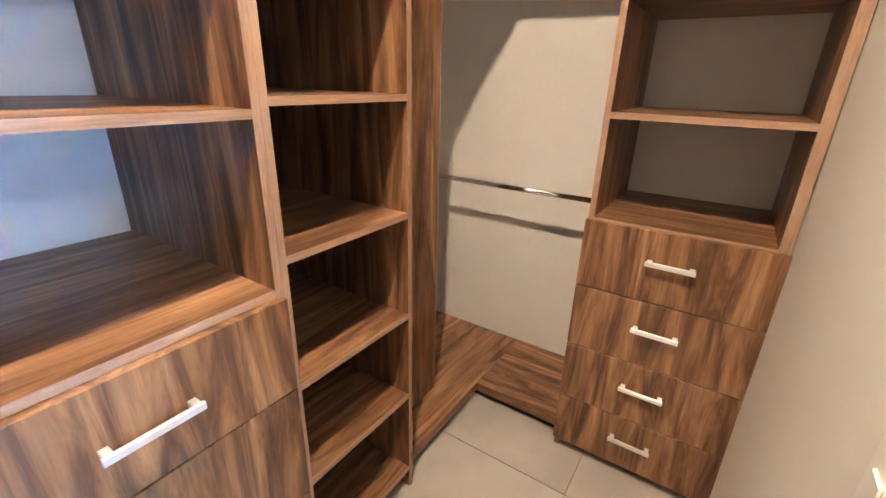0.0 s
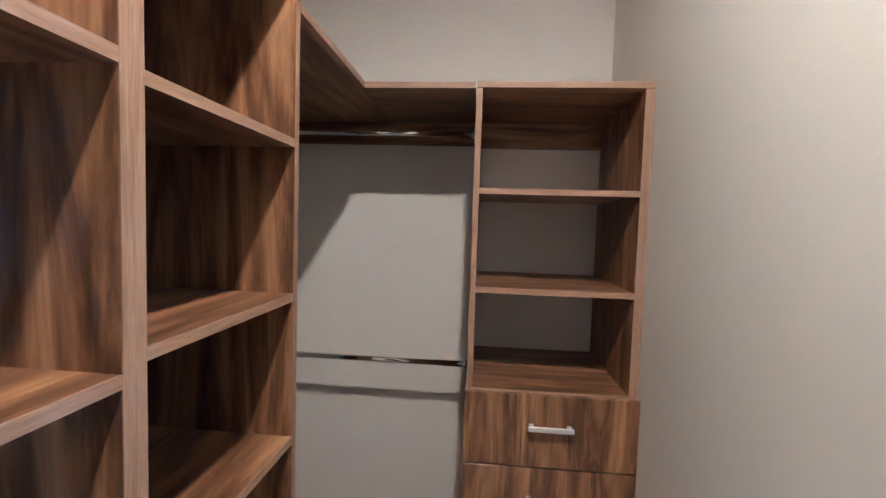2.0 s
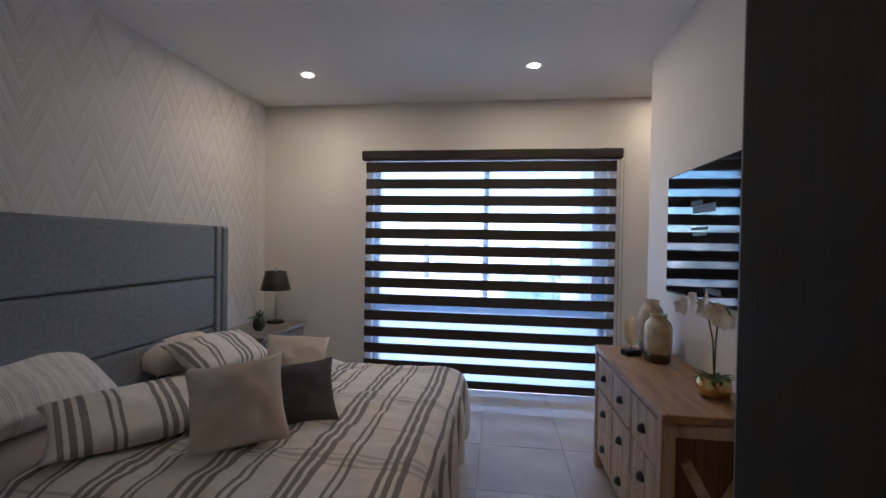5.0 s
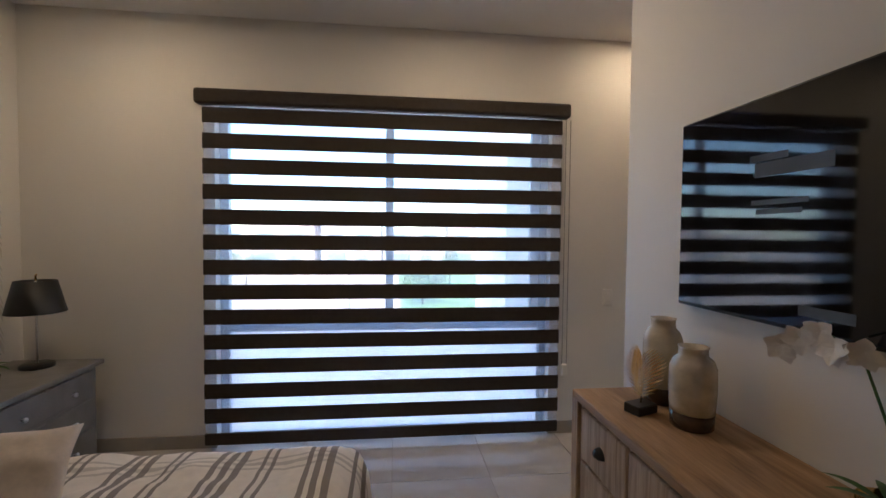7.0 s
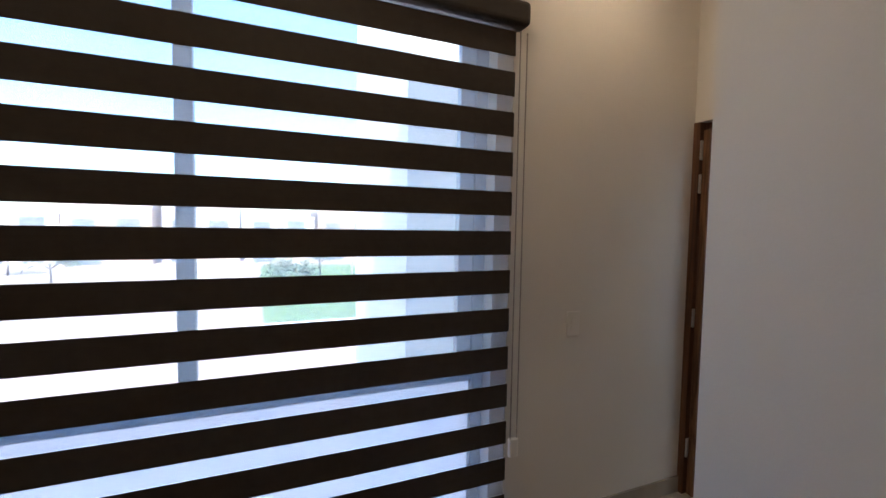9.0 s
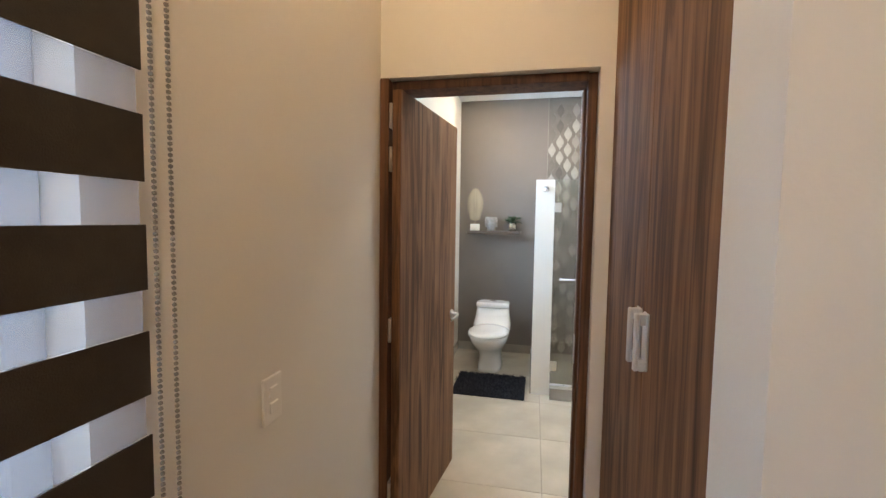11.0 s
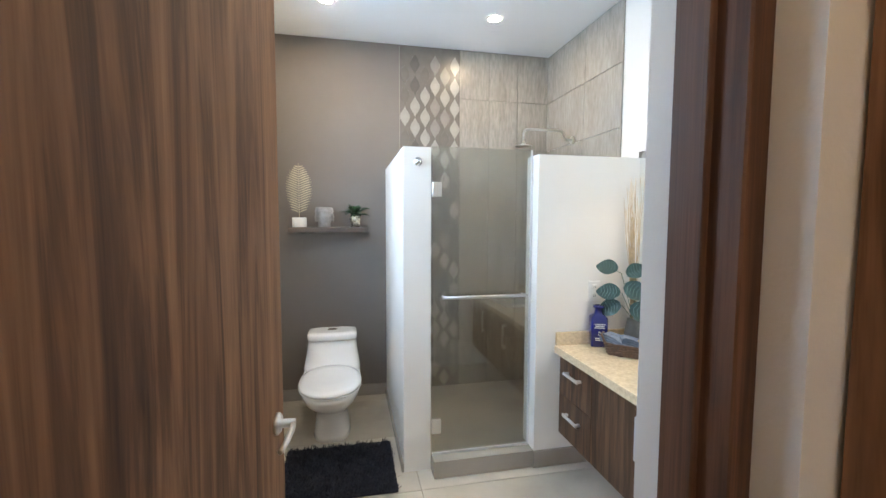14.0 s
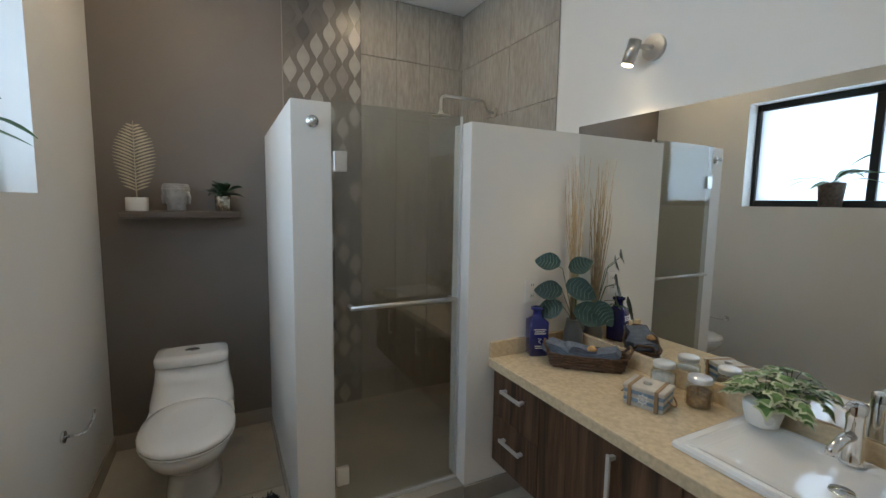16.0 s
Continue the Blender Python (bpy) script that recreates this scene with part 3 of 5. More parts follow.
def tall_wardrobe():
    u = thing("bedroom_wardrobe", (2.836, -4.52, 0), "tall walnut wardrobe at the closet entrance, its side coloured near-black for shade", "wardrobe")
    # side and carcass have their backlit shade in the colour; the doors keep plain walnut
    part("side_panel", B(0, 0, 0, 0.025, 0.79, 2.78), SHADEW, u)
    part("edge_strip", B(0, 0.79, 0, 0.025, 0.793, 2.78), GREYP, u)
    part("carcass", B(0.025, 0, 0, 0.785, 0.77, 2.78), SHADEW, u)
    for x in (0.027, 0.41):
        part("door", B(x, 0.77, 0.06, x + 0.38, 0.788, 2.75, bevel=0.001), DOORW["z"], u)


tall_wardrobe()


def hall_wardrobe():
    u = thing("hall_wardrobe", (3.822, HALL_Y, 0), "walnut veneer wardrobe with two tall doors", "wardrobe")
    part("carcass", B(-0.034, -0.6, 0.0, 0.963, -0.022, 2.78), DEEP, u)
    for x0, x1, hx in ((-0.035, 0.393, 0.36), (0.397, 0.961, 0.432)):
        d = part("door", B(x0, -0.02, 0.03, x1, 0.0, 2.77, bevel=0.0015), DOORW["z"], u)
        h = part("handle", B(hx - 0.021, 0.0, 1.112, hx + 0.019, 0.008, 1.256, bevel=0.003), SATIN, d, "satin aluminium pull handle")
        part("grip", B(hx - 0.021, 0.022, 1.112, hx - 0.004, 0.034, 1.256, bevel=0.003), SATIN, h)
        for z in (1.112, 1.226):
            part("post", B(hx - 0.021, 0.008, z, hx - 0.004, 0.022, z + 0.03, bevel=0.002), SATIN, h)
    return u


hall_wardrobe()


# ---- bedroom ----
def cushion(name, at, w, h, d, material, label, lean, turn, group="cushions on the bed", roll=0.0):
    """A stuffed cushion with pinched corners and a piped seam, leaning back."""
    bm = bmesh.new()
    n = 22
    grid = {}
    for s in (-1, 1):
        for i in range(n + 1):
            for j in range(n + 1):
                u, v = 2 * i / n - 1, 2 * j / n - 1
                e = (1 - u * u) * (1 - v * v)
                if e < 1e-6 and s == 1:
                    grid[s, i, j] = grid[-1, i, j]
                    continue
                pin = 1 - 0.04 * abs(u * v) - 0.13 * ((1 - u * u) * v ** 8 + (1 - v * v) * u ** 8)
                wr = 0.022 * noise.noise(Vector((u * 2.2 + at[0] * 9, v * 2.2 + at[1] * 7, s * 3))) + 0.012 * noise.noise(Vector((u * 5 + at[0] * 5, v * 4.0 + at[1] * 7, s * 2)))
                grid[s, i, j] = bm.verts.new((u * w / 2 * pin, s * (d / 2 * e ** 0.55 + wr * e), v * h / 2 * pin + h / 2))
    for s in (-1, 1):
        for i in range(n):
            for j in range(n):
                q = [grid[s, i, j], grid[s, i + 1, j], grid[s, i + 1, j + 1], grid[s, i, j + 1]]
                if len(set(q)) == 4:
                    bm.faces.new(q).smooth = True
    ob = solo(name, bm, material, at, label, "cushion", group)
    ob.matrix_basis = Matrix.Translation(at) @ Euler((0, 0, radians(turn))).to_matrix().to_4x4() @ Euler((radians(lean), 0, 0)).to_matrix().to_4x4() @ Euler((0, radians(roll), 0)).to_matrix().to_4x4()
    return ob


BED_Y, BED_W2, BED_L = -2.15, 0.93, 2.26


def bed():
    b = thing("bed", (0.02, BED_Y, 0), "double bed with a tall grey upholstered headboard and striped bedding", "bed")
    half = 1.175
    hb = part("headboard", B(0, -half, 0.05, 0.17, half, 1.6, bevel=0.02, seg=3), GREYC, b, "tall grey fabric headboard")
    zs = (0.35, 0.79, 1.185, 1.597)
    for z0, z1 in zip(zs, zs[1:]):
        part("panel", B(0.165, -half + 0.17, z0 + 0.004, 0.225, half - 0.17, z1 - 0.004, bevel=0.018, seg=3), GREYC, hb)
    for s in (-1, 1):
        for a, c in ((0.09, 0.166), (0.0, 0.086)):
            y0, y1 = sorted((s * (half - a), s * (half - c)))
            part("side_roll", B(0.165, y0 + 0.003, 0.1, 0.232, y1 - 0.003, 1.598, bevel=0.02, seg=3), GREYC, hb)
    part("base", B(0.23, -BED_W2 + 0.05, 0.04, BED_L - 0.1, BED_W2 - 0.05, 0.3, bevel=0.02), GREYC, b)
    part("mattress", B(0.23, -BED_W2 + 0.02, 0.3, BED_L - 0.06, BED_W2 - 0.02, 0.55, bevel=0.05, seg=3), CREAM, b)
    return b


bed()


def duvet():
    """A puffy quilt that falls over both sides and the foot, with folds in its hang."""
    bm = bmesh.new()
    nx, ny = 80, 84
    x0, W = 0.75, BED_W2 + 0.02
    L = BED_L - x0
    g = []
    drop = 0.42
    for i in range(nx + 1):
        row = []
        for j in range(ny + 1):
            s = (L + drop) * i / nx
            q = (2 * (W + drop)) * j / ny - (W + drop)
            r = 0.15

            def over(a, edge):
                if a <= edge - r:
                    return a, 0.0
                t = (a - edge + r) / r
                if t < math.pi / 2:
                    return edge - r + r * math.sin(t), r * (1 - math.cos(t))
                return edge, r + (a - edge + r - r * math.pi / 2)
            px, dx = over(s, L)
            py, dy = over(abs(q), W)
            py = math.copysign(py, q)
            d = max(dx, dy)
            f = min(1, d / 0.25)
            wob = 0.03 * f * math.sin(q * 17 + 2 * noise.noise(Vector((s * 2, q * 2, 0)))) if dx > dy else 0.03 * f * math.sin(s * 15 + q)
            puff = 0.022 * noise.noise(Vector((s * 4.0, q * 4.0, 1.7))) + 0.017 * noise.noise(Vector((s * 9 + 2 * q, q * 13, 4.2))) + 0.005 * noise.noise(Vector((s * 25, q * 21, 9.2)))
            z = 0.6 - d + puff * (1 - f) + 0.02 * (1 - min(1, abs(q) / W) ** 2)
            out = 0.015 + wob
            row.append(bm.verts.new((x0 + px + (out if dx >= dy and dx > 0 else 0), py + (math.copysign(out, q) if dy > dx else 0), max(0.14, z))))
        g.append(row)
    for i in range(nx):
        for j in range(ny):
            bm.faces.new((g[i][j], g[i + 1][j], g[i + 1][j + 1], g[i][j + 1])).smooth = True
    ob = solo("duvet", bm, STRIPE, (0.02, BED_Y, 0), "cream duvet with grey-brown stripes, draped over the bed", "bedding")
    m = ob.modifiers.new("thick", "SOLIDIFY")
    m.thickness, m.offset = 0.02, -1


duvet()
cushion("pillow", (0.43, -1.56, 0.61), 0.72, 0.46, 0.2, CREAM, "off-white bed pillow leaning on the headboard", -68, 86, "bed pillows")
cushion("pillow", (0.48, -2.68, 0.62), 0.95, 0.5, 0.22, FINE, "finely striped bed pillow against the headboard", -58, 84, "bed pillows")
cushion("pillow", (0.78, -1.62, 0.62), 0.66, 0.42, 0.17, STRIPEL, "cream pillow with grey stripes", -66, 74, "bed pillows")
cushion("pillow", (1.12, -2.72, 0.65), 0.78, 0.52, 0.15, STRIPEL, "cream pillow with broad grey stripes", -80, 52, "bed pillows")
cushion("cushion", (1.24, -1.78, 0.59), 0.42, 0.33, 0.15, CREAM, "cream cloth cushion with a piped edge", -36, 28, roll=7)
cushion("cushion", (1.585, -2.41, 0.59), 0.4, 0.33, 0.15, DARKC, "charcoal grey cloth cushion", -30, 23, roll=-6)
cushion("cushion", (1.47, -2.69, 0.6), 0.42, 0.4, 0.16, CREAM, "cream cloth cushion standing foremost", -27, 27, roll=-7)


def nightstand():
    n = thing("nightstand", (0.02, -0.95, 0), "grey painted nightstand with three drawers", "nightstand")
    part("body", B(0, 0.03, 0.06, 0.5, 0.82, 0.63, bevel=0.004), GREYP, n)
    part("top", B(0, 0, 0.63, 0.535, 0.85, 0.66, bevel=0.006, seg=2), GREYP, n)
    for x in (0.03, 0.45):
        for y in (0.05, 0.76):
            part("leg", B(x, y, 0, x + 0.04, y + 0.04, 0.06), GREYP, n)
    for z in (0.09, 0.27, 0.45):
        d = part("drawer", B(0.49, 0.07, z, 0.512, 0.78, z + 0.16, bevel=0.005), GREYP, n)
        for y in (0.25, 0.6):
            k = part("knob", lathe(bmesh.new(), [(0.0, 0), (0.006, 0), (0.006, 0.012), (0.014, 0.018), (0.013, 0.026), (0.0, 0.03)], seg=14), SATIN, d)
            k.matrix_basis = Matrix.Translation((0.511, y, z + 0.065)) @ Euler((0, radians(90), 0)).to_matrix().to_4x4()


nightstand()


def table_lamp():
    l = thing("table_lamp", (0.28, -0.26, 0.66), "slim table lamp with a black tapered shade", "lamp")
    part("base", lathe(bmesh.new(), [(0.0, 0), (0.085, 0), (0.085, 0.018), (0.07, 0.026), (0.0, 0.026)]), BLACK, l)
    part("stem", T([(0, 0, 0.02), (0, 0, 0.52)], 0.006), STEEL, l)
    part("shade", lathe(bmesh.new(), [(0.145, 0.33), (0.1, 0.52), (0.097, 0.52), (0.142, 0.33), (0.145, 0.33)], seg=32, cap=False), BLACK, l, "black cloth shade")
    part("finial", T([(0, 0, 0.51), (0, 0, 0.55), (0.006, 0, 0.558)], 0.005), GOLD, l)


table_lamp()


def pot_plant(name, at, profile, pmat, leaves, ll, lw, label, seed, spread=1.0, lmat=GREEN):
    p = thing(name, at, label, "plant")
    part("pot", lathe(bmesh.new(), profile), pmat, p)
    rng = random.Random(seed)
    top = profile[-1][1]
    bm = bmesh.new()
    for i in range(leaves):
        a, e = rng.uniform(0, 2 * math.pi), rng.uniform(0.25, 1.3)
        w = Vector((math.cos(a) * math.cos(e) * spread, math.sin(a) * math.cos(e) * spread, math.sin(e)))
        s = Vector((-math.sin(a), math.cos(a), rng.uniform(-0.4, 0.4)))
        st = w.normalized() * ll * rng.uniform(0.1, 0.8)
        root = Vector((0, 0, top - 0.01))
        tube(bm, [root, root + st], 0.0016, 5)
        leaf(bm, root + st, w + Vector((0, 0, -0.25)), s, ll * rng.uniform(0.6, 1.1), lw * rng.uniform(0.7, 1.1), 0.35)
    part("foliage", bm, lmat, p, "small green leaves")
    return p


PEB = mat("dark_glazed_pot", (0.07, 0.07, 0.075), 0.2, vary=0.5, scale=25)
pot_plant("potted_plant", (0.34, -0.66, 0.66), [(0.03, 0), (0.05, 0.03), (0.055, 0.07), (0.04, 0.11)], PEB, 40, 0.07, 0.025, "small succulent in a dark glazed pot", 3)


def dresser():
    d = thing("dresser", (TVX - 0.447, -2.52, 0), "rustic pine dresser with cup-handled drawers and an X-braced end", "dresser")
    D, L, Z = 0.435, 1.2, 0.82
    part("top", B(-0.005, -0.01, Z - 0.035, D, L + 0.01, Z, bevel=0.005, seg=2), PINETOP, d, "warm brown plank top")
    for x in (0.0, D - 0.055):
        for y in (0.0, L - 0.035):
            part("leg", B(x, y, 0, x + 0.055, y + 0.055, Z - 0.035, bevel=0.003), PINE, d)
    for y in (0.012, L - 0.037):
        part("end_panel", B(0.055, y + 0.01, 0.12, D - 0.055, y + 0.02, Z - 0.035), DEEP, d)
        for z in (0.1, Z - 0.1):
            part("rail", B(0.055, y, z, D - 0.055, y + 0.03, z + 0.06, bevel=0.002), PINE, d)
        for s in (-1, 1):
            a = part("brace", B(-0.25, 0, -0.022, 0.25, 0.018, 0.022, bevel=0.002), PINE, d)
            a.matrix_basis = Matrix.Translation((D / 2, y - 0.002 if y < 0.5 else y + 0.014, 0.4)) @ Euler((0, radians(62 * s), 0)).to_matrix().to_4x4()
    part("carcass", B(0.02, 0.05, 0.1, D - 0.01, L - 0.03, Z - 0.036), PINE, d)
    cols = ((0.06, 0.415), (0.425, 0.775), (0.785, 1.14))
    for y0, y1 in cols:
        for z0 in (0.115, 0.335, 0.555):
            q = part("drawer", B(0.004, y0 + 0.004, z0 + 0.004, 0.03, y1 - 0.004, z0 + 0.212, bevel=0.004), PINE, d)
            bm = bmesh.new()
            yc, zc = (y0 + y1) / 2, z0 + 0.105
            lathe(bm, [(0.034, 0.0), (0.031, 0.012), (0.022, 0.022), (0.0, 0.026)], seg=18)
            bmesh.ops.bisect_plane(bm, geom=bm.verts[:] + bm.edges[:] + bm.faces[:], plane_co=(0, 0, 0), plane_no=(0, -1, 0), clear_inner=False, clear_outer=True)
            h = part("cup_handle", bm, BLACK, q, "black metal cup handle")
            h.matrix_basis = Matrix.Translation((0.004, yc, zc - 0.012)) @ Euler((radians(90), 0, radians(-90))).to_matrix().to_4x4()


dresser()


def vase(at, r, h, label):
    v = thing("vase", at, label, "vase", "cream and brown vases")
    part("body", lathe(bmesh.new(), [(r * 0.93, h * 0.2), (r * 0.97, h * 0.28), (r, h * 0.5), (r * 0.99, h * 0.74), (r * 0.85, h * 0.84), (r * 0.62, h * 0.89), (r * 0.6, h * 0.97), (r * 0.66, h), (r * 0.58, h), (r * 0.54, h * 0.9)], seg=32), VASE, v, "cream crackled glaze")
    part("foot", lathe(bmesh.new(), [(0.0, 0), (r * 0.85, 0), (r * 0.92, 0.006), (r * 0.935, h * 0.2), (0, h * 0.2)], seg=32), BROWN, v, "dark brown glazed foot")


VASE = mat("crackled_cream", (0.56, 0.49, 0.37), 0.2, vary=0.22, scale=16, bump=0.05, coat=0.3)
BROWN = mat("brown_glaze", (0.06, 0.032, 0.018), 0.2, vary=0.4, scale=20, coat=0.4)
vase((3.475, -1.475, 0.82), 0.073, 0.335, "tall cream vase with a dark brown foot")
vase((3.44, -1.7, 0.82), 0.075, 0.28, "shorter cream vase with a dark brown foot")


def leaf_ornament():
    o = thing("leaf_ornament", (3.33, -1.57, 0.82), "gilded leaf ornament on a black block", "ornament", turn=20)
    part("block", B(-0.05, -0.035, 0, 0.05, 0.035, 0.035, bevel=0.003), BLACK, o)
    part("stem", T([(0, 0, 0.03), (0.004, 0, 0.09), (0, 0, 0.2)], 0.003), GOLD, o)
    bm = bmesh.new()
    for i in range(15):
        z = 0.06 + i * 0.0105
        for s in (-1, 1):
            w = 0.1 * math.sin(math.pi * (i + 3) / 20)
            for tip in (-0.35, 0.35):
                leaf(bm, (0, 0, z), (tip, s, 0.6 + 0.05 * i), (0.3, 0, 1), w * (1 + tip * 0.5), 0.009, 0.05, 4)
    part("leaf", bm, GOLD, o)


leaf_ornament()


def orchid():
    o = thing("orchid", (3.48, -2.28, 0.82), "white orchid in a hammered gold bowl", "plant")
    part("bowl", lathe(bmesh.new(), [(0.035, 0), (0.06, 0.012), (0.072, 0.045), (0.064, 0.088), (0.06, 0.088), (0.055, 0.07), (0.0, 0.07)], seg=32), GOLD, o, "hammered gold bowl")
    rng = random.Random(4)
    bm = bmesh.new()
    for i in range(9):
        a = i * 2.4
        leaf(bm, (0.01 * math.cos(a), 0.01 * math.sin(a), 0.075), (math.cos(a), math.sin(a), 0.5), (-math.sin(a), math.cos(a), 0), 0.11 + 0.03 * rng.random(), 0.025, 0.35)
    part("foliage", bm, GREEN, o)
    for k, (dx, dy) in enumerate(((-0.02, 0.2), (-0.02, -0.14))):
        pts = [(0, 0, 0.07), (dx * 0.1, dy * 0.08, 0.25), (dx * 0.5, dy * 0.35, 0.4), (dx * 0.9, dy * 0.8, 0.43), (dx, dy * 1.2, 0.39)]
        part("stem", T(pts, 0.0035, 6), GREEN, o)
        for i in range(7):
            t = i / 6
            c = Vector((dx * (0.5 + 0.6 * t), dy * (0.35 + 0.85 * t), 0.42 - 0.05 * t * t + rng.uniform(-0.03, 0.03))) + Vector((rng.uniform(-0.05, 0.03), rng.uniform(-0.03, 0.03), 0))
            bm = bmesh.new()
            n = Vector((-1, rng.uniform(-0.9, 0.3) , rng.uniform(-0.3, 0.2))).normalized()
            u = n.orthogonal().normalized()
            w = n.cross(u)
            for j in range(5):
                q = 2 * math.pi * j / 5 + rng.random()
                d = math.cos(q) * u + math.sin(q) * w
                leaf(bm, c, d + 0.25 * n, n.cross(d), 0.042, 0.042, 0.1, 4)
            part("flower", bm, PETAL, o, "white orchid flower")


PETAL = mat("orchid_petal", (0.8, 0.77, 0.72), 0.6, vary=0.08, scale=40)
orchid()


def television():
    t = thing("television", (TVX - 0.03, -1.406, 1.203), "black flat television hung on the wall, its screen mirroring the blind", "television")
    W, Hh = 1.28, 0.73
    part("housing", B(-0.012, -W, 0, 0.028, 0, Hh, bevel=0.006, seg=2), BLACK, t)
    part("screen", B(-0.0145, -W + 0.008, 0.014, -0.012, -0.008, Hh - 0.008), SCREEN, t)
    for y, z, w, h in ((-0.42, 0.52, 0.14, 0.022), (-0.5, 0.47, 0.26, 0.045), (-0.46, 0.38, 0.2, 0.016), (-0.46, 0.35, 0.16, 0.016), (-0.62, 0.05, 0.16, 0.03)):
        part("screen_caption", B(-0.0152, y - w / 2, z, -0.0147, y + w / 2, z + h), CAPTION, t, "dim white line of lettering on the screen")


CAPTION = glow("screen_white", (0.6, 0.6, 0.62), 0.003)
CAPTION.node_tree.nodes["Principled BSDF"].inputs["Base Color"].default_value = (0.01, 0.01, 0.01, 1)
television()


# ---- bathroom ----
def toilet():
    t = thing("toilet", (BX1 - 0.15, -0.235, 0), "white one-piece ceramic toilet with the lid down", "toilet")
    bm = bmesh.new()

    def ring(z, x0, x1, w, n=32, p=2.4):
        cx, a = (x0 + x1) / 2, (x1 - x0) / 2
        out = []
        for i in range(n):
            q = 2 * math.pi * i / n
            c, s = math.cos(q), math.sin(q)
            out.append(bm.verts.new((cx + a * math.copysign(abs(c) ** (2 / p), c), w / 2 * math.copysign(abs(s) ** (2 / p), s), z)))
        return out

    def skin(rows):
        for a, b in zip(rows, rows[1:]):
            for i in range(len(a)):
                bm.faces.new((a[i], a[(i + 1) % len(a)], b[(i + 1) % len(a)], b[i])).smooth = True
        bm.faces.new(rows[0][::-1])
        bm.faces.new(rows[-1])
    skin([ring(0, -0.57, -0.06, 0.25, p=3), ring(0.03, -0.565, -0.06, 0.235, p=3), ring(0.12, -0.55, -0.05, 0.225), ring(0.19, -0.6, -0.04, 0.25), ring(0.25, -0.7, -0.03, 0.31),
          ring(0.31, -0.79, -0.02, 0.365), ring(0.35, -0.825, -0.01, 0.385), ring(0.372, -0.83, -0.01, 0.388), ring(0.382, -0.82, -0.01, 0.38)])
    part("bowl", bm, WHITE, t)
    bm = bmesh.new()
    skin([ring(0.384, -0.83, -0.31, 0.375, p=2.2), ring(0.389, -0.84, -0.305, 0.388, p=2.2), ring(0.396, -0.84, -0.305, 0.388, p=2.2)])
    part("seat", bm, WHITE, t, "white seat ring")
    bm = bmesh.new()
    skin([ring(0.399, -0.838, -0.3, 0.385, p=2.2), ring(0.41, -0.842, -0.298, 0.39, p=2.2), ring(0.42, -0.832, -0.3, 0.378, p=2.2), ring(0.428, -0.79, -0.33, 0.32, p=2.2), ring(0.432, -0.7, -0.4, 0.2, p=2.2)])
    part("lid", bm, WHITE, t, "closed white seat lid")
    bm = bmesh.new()
    skin([ring(0.36, -0.42, 0, 0.395, p=3), ring(0.4, -0.33, 0, 0.39, p=3.5), ring(0.44, -0.275, 0, 0.375, p=4), ring(0.49, -0.245, 0, 0.355, p=4.5), ring(0.565, -0.225, 0, 0.335, p=5)])
    part("tank", bm, WHITE, t)
    bm = bmesh.new()
    skin([ring(0.568, -0.232, 0, 0.342, p=5), ring(0.574, -0.238, 0.002, 0.348, p=5), ring(0.605, -0.24, 0.002, 0.35, p=5), ring(0.617, -0.23, -0.006, 0.335, p=5), ring(0.62, -0.19, -0.03, 0.26, p=4)])
    k = part("tank_lid", bm, WHITE, t)
    part("flush_button", lathe(bmesh.new(), [(0.03, 0.618), (0.028, 0.626), (0.0, 0.627)], cx=-0.12, seg=20, sy=1.2), CHROME, k, "chrome flush button")


toilet()


def bath_mat():
    m = thing("bath_mat", (6.57, -0.6, 0.002), "shaggy dark navy bath mat before the toilet", "mat")
    part("backing", B(0, 0, 0, 0.52, 0.62, 0.012, bevel=0.004), MAT, m)
    rng = random.Random(9)
    bm = bmesh.new()
    for i in range(5200):
        x, y = rng.uniform(0.0, 0.52), rng.uniform(0.0, 0.62)
        a, l = rng.uniform(0, 6.28), rng.uniform(0.012, 0.03)
        d = Vector((math.cos(a), math.sin(a), rng.uniform(0.5, 1.4))).normalized()
        s = Vector((-math.sin(a), math.cos(a), 0)) * 0.0035
        p = Vector((x, y, 0.01))
        q = [bm.verts.new(p - s), bm.verts.new(p + s), bm.verts.new(p + d * l + s * 0.5), bm.verts.new(p + d * l - s * 0.5)]
        bm.faces.new(q)
    tagged(part("shag", bm, MAT, m, "long shaggy pile"), kind="stuff")


MAT = mat("navy_pile", (0.016, 0.018, 0.03), 0.95, vary=0.4, scale=40)
bath_mat()

# wall shelf with its ornaments
SZ = 1.37
SHELFW = wood("shelf_wood", "y", (0.05, 0.035, 0.027), (0.1, 0.075, 0.06), (0.15, 0.115, 0.09), across=25)
solo("wall_shelf", B(-0.2, -0.57, -0.035, 0, 0, 0, bevel=0.003), SHELFW, (BX1, 0.07, SZ), "grey-brown floating wall shelf above the toilet", "shelf")


